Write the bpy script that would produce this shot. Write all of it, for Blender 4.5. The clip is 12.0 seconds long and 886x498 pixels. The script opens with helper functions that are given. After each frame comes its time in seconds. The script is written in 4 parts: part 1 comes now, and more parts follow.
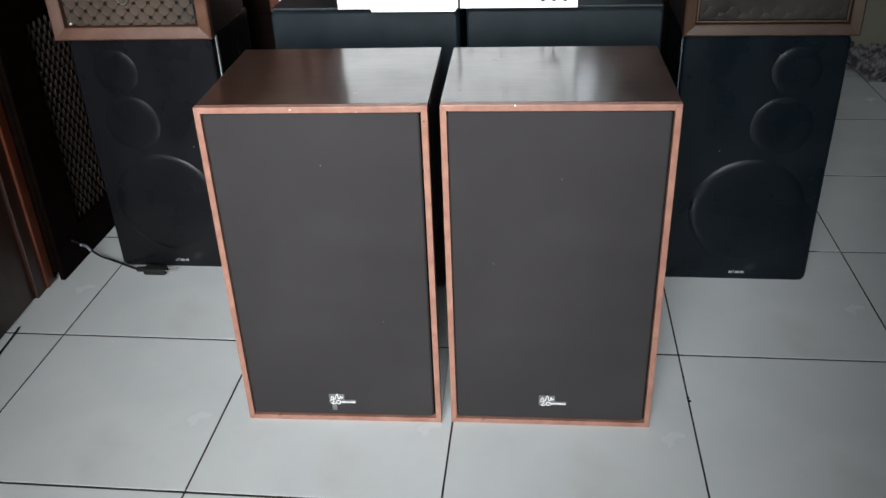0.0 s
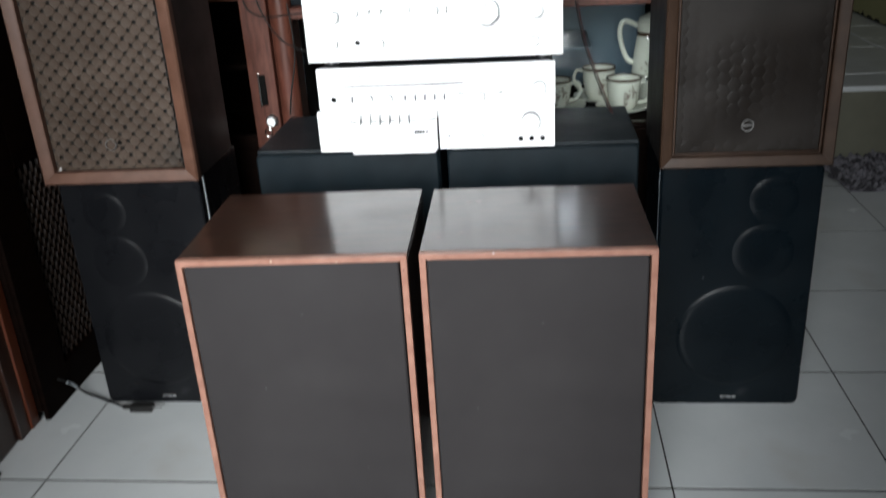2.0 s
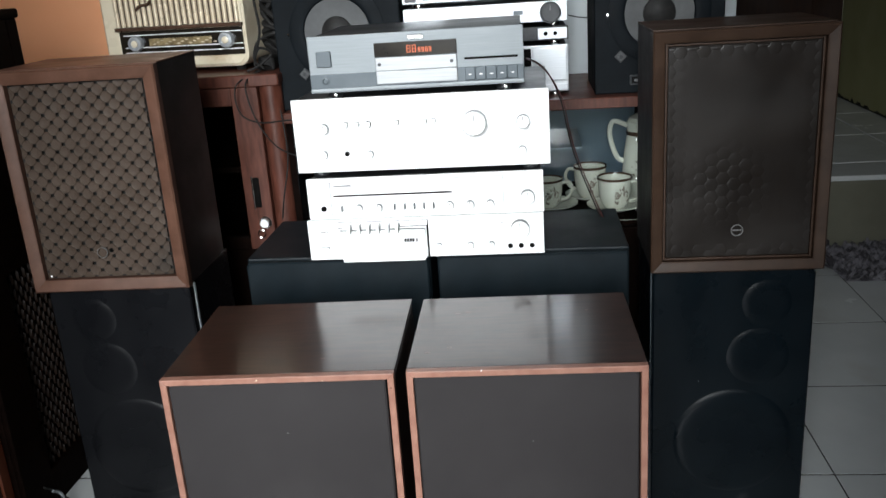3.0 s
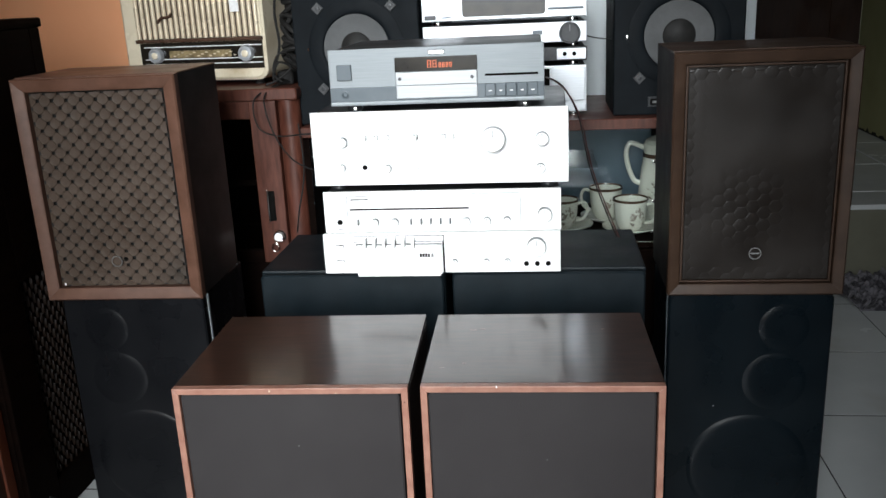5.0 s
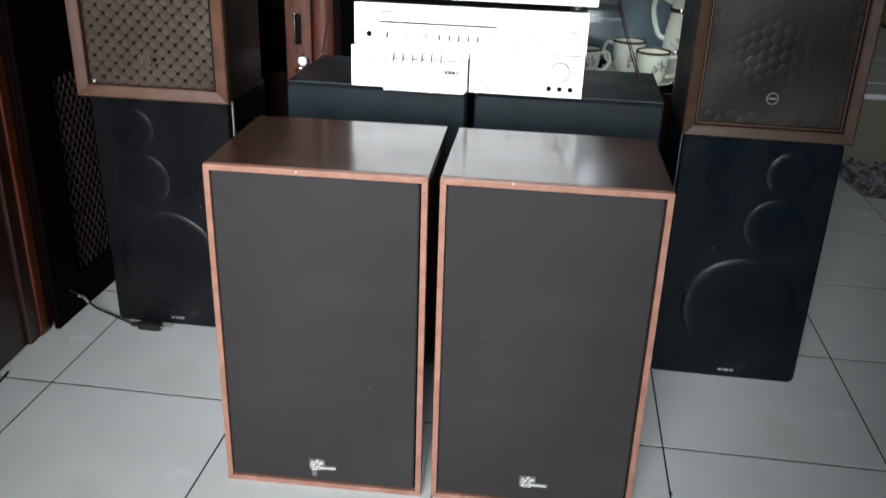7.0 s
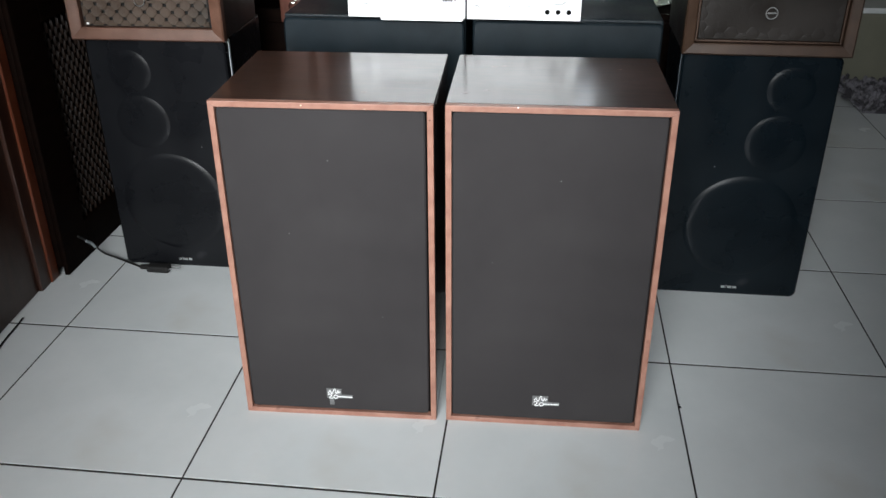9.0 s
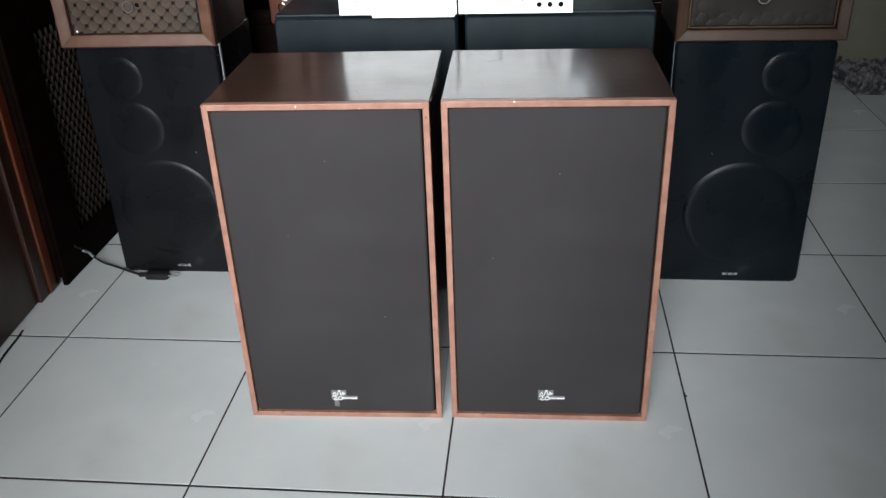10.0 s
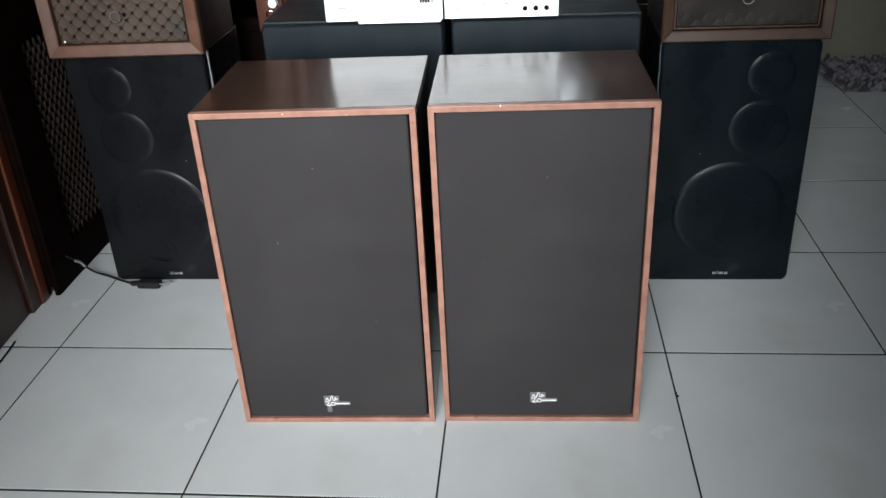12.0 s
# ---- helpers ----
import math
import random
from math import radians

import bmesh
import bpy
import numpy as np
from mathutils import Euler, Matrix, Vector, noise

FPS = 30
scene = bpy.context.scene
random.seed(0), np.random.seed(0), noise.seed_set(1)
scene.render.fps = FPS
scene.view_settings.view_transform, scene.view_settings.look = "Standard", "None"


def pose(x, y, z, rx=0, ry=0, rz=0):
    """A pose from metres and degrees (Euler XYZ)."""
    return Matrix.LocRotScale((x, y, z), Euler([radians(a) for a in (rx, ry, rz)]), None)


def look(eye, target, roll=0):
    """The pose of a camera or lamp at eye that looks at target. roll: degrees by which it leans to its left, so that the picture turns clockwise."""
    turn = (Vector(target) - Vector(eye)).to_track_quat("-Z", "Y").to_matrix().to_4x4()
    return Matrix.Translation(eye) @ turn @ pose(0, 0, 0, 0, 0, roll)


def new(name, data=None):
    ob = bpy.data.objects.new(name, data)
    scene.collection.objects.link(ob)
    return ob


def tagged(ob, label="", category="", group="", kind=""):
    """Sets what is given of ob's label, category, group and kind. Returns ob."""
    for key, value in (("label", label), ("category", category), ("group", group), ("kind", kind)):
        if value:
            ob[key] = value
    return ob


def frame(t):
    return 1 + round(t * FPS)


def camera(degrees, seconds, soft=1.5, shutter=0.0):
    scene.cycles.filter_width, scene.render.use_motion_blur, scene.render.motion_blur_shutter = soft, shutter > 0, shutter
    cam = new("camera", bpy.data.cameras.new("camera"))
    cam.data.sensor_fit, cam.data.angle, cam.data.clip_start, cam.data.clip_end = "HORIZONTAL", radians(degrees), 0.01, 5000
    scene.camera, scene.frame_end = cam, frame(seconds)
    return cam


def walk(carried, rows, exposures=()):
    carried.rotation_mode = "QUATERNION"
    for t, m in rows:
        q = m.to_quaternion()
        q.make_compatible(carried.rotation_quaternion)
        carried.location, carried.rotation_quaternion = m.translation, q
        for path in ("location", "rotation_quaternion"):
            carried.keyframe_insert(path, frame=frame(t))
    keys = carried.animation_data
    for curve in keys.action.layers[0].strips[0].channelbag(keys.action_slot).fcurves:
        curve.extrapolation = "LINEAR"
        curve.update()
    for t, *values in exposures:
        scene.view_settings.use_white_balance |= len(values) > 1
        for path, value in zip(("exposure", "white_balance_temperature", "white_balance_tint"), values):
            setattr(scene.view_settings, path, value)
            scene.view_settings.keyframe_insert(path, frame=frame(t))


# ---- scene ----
cam = camera(54.0, 12.0, shutter=0.5)
PATH = [
    (0, (0.535, -0.936, 0.98), (0.321, 0.79, -0.008), -2.3),
    (0.5, (0.533, -0.932, 0.983), (0.318, 0.794, -0.003), -2.2),
    (1, (0.535, -0.93, 0.986), (0.321, 0.802, 0.009), -2.2),
    (1.5, (0.545, -0.925, 1.004), (0.331, 0.834, 0.076), -2.3),
    (2, (0.56, -0.904, 1.042), (0.348, 0.922, 0.254), -3.5),
    (2.5, (0.569, -0.888, 1.074), (0.36, 0.984, 0.401), -4.0),
    (3, (0.581, -0.876, 1.091), (0.369, 1.012, 0.466), -3.9),
    (3.2, (0.578, -0.86, 1.091), (0.372, 1.033, 0.48), -3.8),
    (4.8, (0.565, -0.87, 1.082), (0.342, 1.034, 0.51), -2.9),
    (5, (0.568, -0.874, 1.078), (0.337, 1.028, 0.504), -2.7),
    (5.5, (0.569, -0.886, 1.065), (0.333, 1.013, 0.483), -2.0),
    (6, (0.57, -0.899, 1.037), (0.334, 0.993, 0.435), -1.0),
    (6.5, (0.562, -0.938, 0.995), (0.328, 0.914, 0.277), 1.3),
    (7, (0.551, -0.969, 0.965), (0.323, 0.849, 0.163), 1.9),
    (7.5, (0.539, -0.985, 0.957), (0.319, 0.807, 0.098), 1.9),
    (9.5, (0.531, -0.992, 0.957), (0.328, 0.764, 0.021), -1.3),
    (10, (0.527, -0.986, 0.955), (0.328, 0.769, 0.017), -2.2),
    (10.5, (0.526, -0.985, 0.955), (0.333, 0.771, 0.018), -2.8),
    (11, (0.528, -0.984, 0.956), (0.337, 0.772, 0.02), -2.9),
    (11.5, (0.532, -0.985, 0.959), (0.343, 0.772, 0.023), -3.0),
    (12, (0.537, -0.988, 0.959), (0.348, 0.771, 0.026), -3.0),
]
walk(cam, [(t, look(eye, target, roll)) for t, eye, target, roll in PATH], exposures=((0.0, 0.0), (1.2, 0.0), (2.0, -0.15), (2.5, -0.25), (3.2, -0.28), (5.5, -0.28), (6.0, -0.25), (6.7, -0.08), (7.5, 0.0), (12.0, 0.0)))

# ---- world, daylight and lamps ----
world = bpy.data.worlds.new("daylight")
scene.world = world
world.use_nodes = True
wn = world.node_tree
sky = wn.nodes.new("ShaderNodeTexSky")
sky.sky_type, sky.sun_disc = "NISHITA", False
sky.sun_elevation, sky.sun_rotation = radians(42), radians(170)
wn.links.new(sky.outputs[0], wn.nodes["Background"].inputs[0])
wn.nodes["Background"].inputs[1].default_value = 0.05


def area_lamp(name, eye, target, sx, sy, watts, colour):
    data = bpy.data.lights.new(name, "AREA")
    data.shape, data.size, data.size_y, data.energy, data.color = "RECTANGLE", sx, sy, watts, colour
    ob = new(name, data)
    ob.matrix_world = look(eye, target)
    return ob


doorway = area_lamp("doorway_daylight", (0.20, -1.37, 1.45), (0.25, 0.5, 0.79), 1.10, 2.0, 19.2, (0.935, 0.98, 1.005))
doorway.data.spread = radians(52)


# ---- materials ----
def surf(name, c1, c2, scale=20.0, rough=0.5, metal=0.0, bump=0.0, bump_scale=200.0, stretch=(1, 1, 1), rough_var=0.1,
         coat=0.0, spec=0.5, lo=0.35, hi=0.65, stain=None, stain_scale=5.0, stain_lo=0.6, stain_hi=0.75, aniso=0.0, rand=0.0, sheen=0.0, coat_rough=0.03):
    """Two colours mixed by noise, fine relief, rough variation and an optional second, larger stain."""
    m = bpy.data.materials.new(name)
    m.use_nodes = True
    t = m.node_tree
    n, l = t.nodes, t.links
    p = n["Principled BSDF"]
    tc, mp = n.new("ShaderNodeTexCoord"), n.new("ShaderNodeMapping")
    mp.inputs["Scale"].default_value = stretch
    l.new(tc.outputs["Object"], mp.inputs["Vector"])
    a = n.new("ShaderNodeTexNoise")
    a.inputs["Scale"].default_value, a.inputs["Detail"].default_value, a.inputs["Roughness"].default_value = scale, 6, 0.6
    l.new(mp.outputs[0], a.inputs["Vector"])
    r = n.new("ShaderNodeMapRange")
    r.inputs[1].default_value, r.inputs[2].default_value = lo, hi
    l.new(a.outputs[0], r.inputs[0])
    mix = n.new("ShaderNodeMix")
    mix.data_type = "RGBA"
    mix.inputs[6].default_value, mix.inputs[7].default_value = (*c1, 1), (*c2, 1)
    l.new(r.outputs[0], mix.inputs[0])
    out = mix.outputs[2]
    if stain:
        b = n.new("ShaderNodeTexNoise")
        b.inputs["Scale"].default_value, b.inputs["Detail"].default_value = stain_scale, 4
        l.new(tc.outputs["Object"], b.inputs["Vector"])
        rb = n.new("ShaderNodeMapRange")
        rb.inputs[1].default_value, rb.inputs[2].default_value = stain_lo, stain_hi
        l.new(b.outputs[0], rb.inputs[0])
        m2 = n.new("ShaderNodeMix")
        m2.data_type = "RGBA"
        l.new(rb.outputs[0], m2.inputs[0])
        l.new(out, m2.inputs[6])
        m2.inputs[7].default_value = (*stain, 1)
        out = m2.outputs[2]
    if rand:
        oi, hs = n.new("ShaderNodeObjectInfo"), n.new("ShaderNodeHueSaturation")
        rr = n.new("ShaderNodeMapRange")
        rr.inputs[3].default_value, rr.inputs[4].default_value = 1 - rand, 1 + rand
        l.new(oi.outputs["Random"], rr.inputs[0])
        l.new(rr.outputs[0], hs.inputs["Value"])
        l.new(out, hs.inputs["Color"])
        out = hs.outputs[0]
    l.new(out, p.inputs["Base Color"])
    g = n.new("ShaderNodeTexNoise")
    g.inputs["Scale"].default_value, g.inputs["Detail"].default_value = 9.0, 5
    l.new(tc.outputs["Object"], g.inputs["Vector"])
    rg = n.new("ShaderNodeMapRange")
    rg.inputs[1].default_value, rg.inputs[2].default_value = 0.3, 0.7
    rg.inputs[3].default_value, rg.inputs[4].default_value = max(0.03, rough - rough_var), min(1, rough + rough_var)
    l.new(g.outputs[0], rg.inputs[0])
    l.new(rg.outputs[0], p.inputs["Roughness"])
    p.inputs["Metallic"].default_value = metal
    p.inputs["Specular IOR Level"].default_value = spec
    p.inputs["Coat Weight"].default_value, p.inputs["Coat Roughness"].default_value = coat, coat_rough
    p.inputs["Anisotropic"].default_value = aniso
    p.inputs["Sheen Weight"].default_value = sheen
    if bump:
        f = n.new("ShaderNodeTexNoise")
        f.inputs["Scale"].default_value, f.inputs["Detail"].default_value = bump_scale, 3
        l.new(mp.outputs[0], f.inputs["Vector"])
        bu = n.new("ShaderNodeBump")
        bu.inputs["Strength"].default_value, bu.inputs["Distance"].default_value = bump, 0.002
        l.new(f.outputs[0], bu.inputs["Height"])
        l.new(bu.outputs[0], p.inputs["Normal"])
    return m


def glow(name, colour, strength):
    m = bpy.data.materials.new(name)
    m.use_nodes = True
    p = m.node_tree.nodes["Principled BSDF"]
    p.inputs["Base Color"].default_value = (0.01, 0.01, 0.01, 1)
    p.inputs["Emission Color"].default_value, p.inputs["Emission Strength"].default_value = (*colour, 1), strength
    return m


def pane(name, tint=(0.9, 0.95, 0.95)):
    m = bpy.data.materials.new(name)
    m.use_nodes = True
    t = m.node_tree
    n, l = t.nodes, t.links
    tr, gl, fr, mx = n.new("ShaderNodeBsdfTransparent"), n.new("ShaderNodeBsdfGlossy"), n.new("ShaderNodeFresnel"), n.new("ShaderNodeMixShader")
    tr.inputs[0].default_value, gl.inputs["Roughness"].default_value = (*tint, 1), 0.03
    fr.inputs[0].default_value = 1.45
    l.new(fr.outputs[0], mx.inputs[0])
    l.new(tr.outputs[0], mx.inputs[1])
    l.new(gl.outputs[0], mx.inputs[2])
    l.new(mx.outputs[0], n["Material Output"].inputs[0])
    return m


TILE = surf("white_floor_tile", (0.68, 0.71, 0.71), (0.74, 0.765, 0.765), 6, 0.2, rough_var=0.08, bump=0.05, bump_scale=30, stain=(0.6, 0.6, 0.57), stain_scale=3, rand=0.025)
GROUT = surf("dark_grout", (0.010, 0.0095, 0.009), (0.026, 0.024, 0.022), 40, 0.95)
WALNUT = surf("dark_walnut_veneer", (0.016, 0.0066, 0.0042), (0.036, 0.0145, 0.0088), 14, 0.45, coat=1.0, coat_rough=0.15, stretch=(1.2, 10, 10), rough_var=0.04, spec=0.3, bump=0.008, bump_scale=60, stain=(0.05, 0.024, 0.016), stain_scale=7, stain_lo=0.62, stain_hi=0.85)
WALNUT.node_tree.nodes["Principled BSDF"].inputs["Coat IOR"].default_value = 1.5
TRIM = surf("salmon_brown_edge", (0.245, 0.112, 0.079), (0.345, 0.176, 0.128), 18, 0.42, stretch=(2, 2, 2), bump=0.1, bump_scale=150, stain=(0.15, 0.062, 0.04), stain_scale=30, stain_lo=0.66, stain_hi=0.80)
CLOTH = surf("charcoal_grille_cloth", (0.0305, 0.0277, 0.0284), (0.0365, 0.0333, 0.0340), 5, 0.85, bump=0.5, bump_scale=900, spec=0.15, stain=(0.0445, 0.0409, 0.0412), stain_scale=3.5, stain_lo=0.5, stain_hi=0.78)
VINYL = surf("black_vinyl", (0.0034, 0.0049, 0.0064), (0.006, 0.0083, 0.0105), 20, 0.55, bump=0.2, bump_scale=400, spec=0.08)
VINYL_TOP = surf("blue_black_vinyl", (0.0042, 0.0078, 0.0102), (0.0072, 0.012, 0.0153), 15, 0.42, bump=0.2, bump_scale=500, spec=0.18)
AIWA = surf("blue_black_speaker_cover", (0.0026, 0.0050, 0.0072), (0.0042, 0.0077, 0.0106), 10, 0.30, bump=0.03, bump_scale=700, spec=0.22, stain=(0.03, 0.032, 0.035), stain_scale=9, stain_lo=0.7, stain_hi=0.85)
AIWA_GREY = surf("charcoal_speaker_cover", (0.0048, 0.0052, 0.0064), (0.0074, 0.0079, 0.0093), 10, 0.30, bump=0.03, bump_scale=700, spec=0.22, stain=(0.03, 0.031, 0.034), stain_scale=9, stain_lo=0.7, stain_hi=0.85)
ALU = surf("brushed_aluminium", (0.90, 0.91, 0.91), (0.94, 0.95, 0.95), 12, 0.55, metal=0.0, spec=0.25, stretch=(1, 30, 60), rough_var=0.05)
ALU_BACK = surf("satin_silver_paint", (0.56, 0.59, 0.62), (0.64, 0.67, 0.70), 12, 0.38, metal=0.7, stretch=(1, 20, 40), rough_var=0.06)
TITAN = surf("titanium_grey_panel", (0.215, 0.238, 0.252), (0.255, 0.28, 0.295), 12, 0.5, metal=0.2, stretch=(1, 25, 50), rough_var=0.05)
TITAN_DARK = surf("slate_grey_panel", (0.075, 0.092, 0.105), (0.10, 0.118, 0.132), 12, 0.45, metal=0.3)
CHROME = surf("bright_chrome", (0.8, 0.8, 0.8), (0.9, 0.9, 0.9), 30, 0.15, metal=1.0)
CASE = surf("dark_steel_case", (0.025, 0.027, 0.03), (0.045, 0.047, 0.05), 25, 0.4, metal=0.3, bump=0.1, bump_scale=300)
HOLE = surf("socket_black", (0.003, 0.003, 0.003), (0.006, 0.0055, 0.005), 60, 0.8, spec=0.05)
RUBBER = surf("black_rubber", (0.012, 0.012, 0.012), (0.020, 0.019, 0.018), 60, 0.6, spec=0.15)
PRINT = surf("grey_print", (0.16, 0.16, 0.16), (0.24, 0.24, 0.24), 60, 0.6)
WHITE = surf("white_print", (0.72, 0.72, 0.72), (0.85, 0.85, 0.85), 90, 0.45)
SMOKE = surf("smoked_badge", (0.10, 0.10, 0.10), (0.16, 0.16, 0.16), 200, 0.35)
FRAME_L = surf("mid_walnut_frame", (0.084, 0.039, 0.0245), (0.130, 0.064, 0.043), 22, 0.4, stretch=(1, 1, 1), bump=0.12, bump_scale=140, stain=(0.10, 0.045, 0.03), stain_scale=12)
# walnut frame again, with the right-hand shade put into its colour
FRAME_R = surf("shaded_walnut_frame", (0.034, 0.0185, 0.0115), (0.054, 0.0305, 0.0195), 22, 0.48, spec=0.3, bump=0.12, bump_scale=140, stain=(0.04, 0.02, 0.014), stain_scale=12)
GRILLE_L = surf("olive_brown_moulded_grille", (0.050, 0.034, 0.0245), (0.068, 0.048, 0.036), 12, 0.55, bump=0.3, bump_scale=500, spec=0.25, stain=(0.036, 0.028, 0.022), stain_scale=6)
GRILLE_R = surf("dark_bronze_embossed_grille", (0.0105, 0.0080, 0.0066), (0.0165, 0.0127, 0.0104), 10, 0.38, bump=0.12, bump_scale=600, spec=0.4, stain=(0.020, 0.0165, 0.0145), stain_scale=5, stain_lo=0.5, stain_hi=0.7)
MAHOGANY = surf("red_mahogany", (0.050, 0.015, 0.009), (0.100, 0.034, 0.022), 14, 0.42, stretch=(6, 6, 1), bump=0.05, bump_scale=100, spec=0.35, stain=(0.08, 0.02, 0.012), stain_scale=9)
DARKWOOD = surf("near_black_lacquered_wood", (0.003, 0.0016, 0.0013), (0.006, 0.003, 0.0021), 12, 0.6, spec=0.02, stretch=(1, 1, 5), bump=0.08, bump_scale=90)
CANE = surf("brown_cane", (0.0075, 0.0033, 0.0019), (0.017, 0.0082, 0.0046), 40, 0.5, spec=0.2)
REDWOOD = surf("orange_red_wood_edge", (0.065, 0.0145, 0.0055), (0.115, 0.029, 0.0115), 16, 0.4, stretch=(5, 5, 1), bump=0.15, bump_scale=120)
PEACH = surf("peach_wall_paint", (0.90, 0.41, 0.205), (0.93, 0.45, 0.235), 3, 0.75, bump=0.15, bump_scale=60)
PALE = surf("pale_blue_white_wall_paint", (0.55, 0.60, 0.62), (0.62, 0.67, 0.69), 3, 0.75, bump=0.15, bump_scale=60)
GREEN = surf("olive_cream_wall_paint", (0.34, 0.33, 0.16), (0.40, 0.39, 0.20), 3, 0.75, bump=0.15, bump_scale=60, stain=(0.28, 0.275, 0.14), stain_scale=2)
RISER = surf("grey_green_riser_paint", (0.15, 0.146, 0.108), (0.19, 0.186, 0.14), 4, 0.5, bump=0.1, bump_scale=60)
# for walls out of view, darkened to hold back fill light
DIM = surf("bounce_damping_wall_tan", (0.085, 0.072, 0.062), (0.11, 0.094, 0.08), 3, 0.8, bump=0.15, bump_scale=60)
CEIL = surf("wooden_ceiling_stain", (0.10, 0.085, 0.07), (0.13, 0.11, 0.09), 4, 0.85)
DOORWOOD = surf("dark_red_brown_door", (0.020, 0.006, 0.003), (0.034, 0.012, 0.006), 10, 0.4, stretch=(6, 6, 1), bump=0.1, bump_scale=90)
CREAM = surf("ivory_bakelite", (0.66, 0.58, 0.43), (0.74, 0.66, 0.51), 6, 0.28, stain=(0.5, 0.40, 0.26), stain_scale=6, coat=0.2)
GOLD = surf("cream_gold_ribs", (0.62, 0.52, 0.38), (0.74, 0.64, 0.48), 10, 0.3, metal=0.3)
RIBGAP = surf("brown_rib_gaps", (0.03, 0.02, 0.012), (0.05, 0.034, 0.02), 20, 0.6)
DIAL = surf("dial_glass_black", (0.010, 0.009, 0.008), (0.022, 0.018, 0.013), 20, 0.12, coat=0.1, spec=0.3)
CONE = surf("grey_paper_cone", (0.060, 0.062, 0.064), (0.082, 0.085, 0.087), 20, 0.7, bump=0.2, bump_scale=200)
CUPPLAIN = surf("ivory_ceramic", (0.64, 0.62, 0.53), (0.70, 0.68, 0.59), 8, 0.2, coat=0.3)
GLAZE = surf("grey_brown_glaze", (0.13, 0.10, 0.08), (0.26, 0.21, 0.17), 60, 0.3)
BROWNRIM = surf("brown_glaze", (0.05, 0.03, 0.02), (0.09, 0.05, 0.035), 30, 0.25)
# cabinet back and shelf, tinted with the bluish haze of the glass
HAZEBLUE = surf("glass_haze_cabinet_back", (0.09, 0.13, 0.17), (0.13, 0.18, 0.22), 5, 0.35)
SHAG = surf("grey_mauve_chenille", (0.035, 0.032, 0.039), (0.21, 0.20, 0.225), 25, 0.9, sheen=0.2, lo=0.42, hi=0.58)
CORDRED = surf("dark_red_wire", (0.022, 0.006, 0.005), (0.05, 0.010, 0.008), 80, 0.4)
GLASS = pane("clear_glass")
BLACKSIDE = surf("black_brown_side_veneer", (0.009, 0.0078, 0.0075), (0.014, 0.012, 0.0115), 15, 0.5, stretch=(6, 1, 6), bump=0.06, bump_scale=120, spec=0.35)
OLIVE = surf("olive_gold_print", (0.10, 0.07, 0.03), (0.30, 0.23, 0.12), 70, 0.4)
TRAY = surf("polished_silver_tray", (0.36, 0.37, 0.385), (0.44, 0.455, 0.47), 12, 0.32, metal=0.35, stretch=(1, 20, 40))
# silver knob sides, the dark room's reflection put into the colour
KNOBSIDE = surf("dark_reflection_knob_side", (0.10, 0.105, 0.11), (0.15, 0.155, 0.16), 60, 0.3, metal=1.0)
GRIME = surf("black_green_damp_grime", (0.012, 0.012, 0.008), (0.03, 0.03, 0.018), 40, 0.95)
ORANGE = glow("orange_display_segments", (1.0, 0.20, 0.06), 1.3)


# ---- building helpers ----
def bm_add(bm, other):
    """Puts other's geometry into bm."""
    me = bpy.data.meshes.new("tmp")
    other.to_mesh(me)
    other.free()
    bm.from_mesh(me)
    bpy.data.meshes.remove(me)
    return bm


def box(x0, x1, y0, y1, z0, z1, b=0.0015, seg=2, bm=None):
    o = bmesh.new()
    bmesh.ops.create_cube(o, size=1)
    for v in o.verts:
        v.co = Vector((x0 + (v.co.x + 0.5) * (x1 - x0), y0 + (v.co.y + 0.5) * (y1 - y0), z0 + (v.co.z + 0.5) * (z1 - z0)))
    if b:
        bmesh.ops.bevel(o, geom=o.edges[:], offset=b, segments=seg, profile=0.5, affect="EDGES")
    return o if bm is None else bm_add(bm, o)


def slab(x0, x1, z0, z1, y0, y1, r, seg=5, bm=None):
    """A plate whose four edges along y are rounded by r."""
    o = bmesh.new()
    ring = []
    for cx, cz, a0 in ((x1 - r, z1 - r, 0), (x0 + r, z1 - r, 90), (x0 + r, z0 + r, 180), (x1 - r, z0 + r, 270)):
        for i in range(seg + 1):
            a = radians(a0 + 90 * i / seg)
            ring.append((cx + r * math.cos(a), cz + r * math.sin(a)))
    e = min(0.003, r * 0.4, abs(y1 - y0) * 0.3)
    loops = []
    mx, mz = (x0 + x1) / 2, (z0 + z1) / 2
    for y, s in ((y0, e), (y0 + e, 0), (y1 - e, 0), (y1, e)):
        loops.append([o.verts.new((mx + (x - mx) * (1 - 2 * s / (x1 - x0)), y, mz + (z - mz) * (1 - 2 * s / (z1 - z0)))) for x, z in ring])
    k = len(ring)
    for a, b in zip(loops, loops[1:]):
        for i in range(k):
            o.faces.new((a[i], a[(i + 1) % k], b[(i + 1) % k], b[i]))
    o.faces.new(loops[0][::-1])
    o.faces.new(loops[-1])
    bmesh.ops.recalc_face_normals(o, faces=o.faces[:])
    return o if bm is None else bm_add(bm, o)


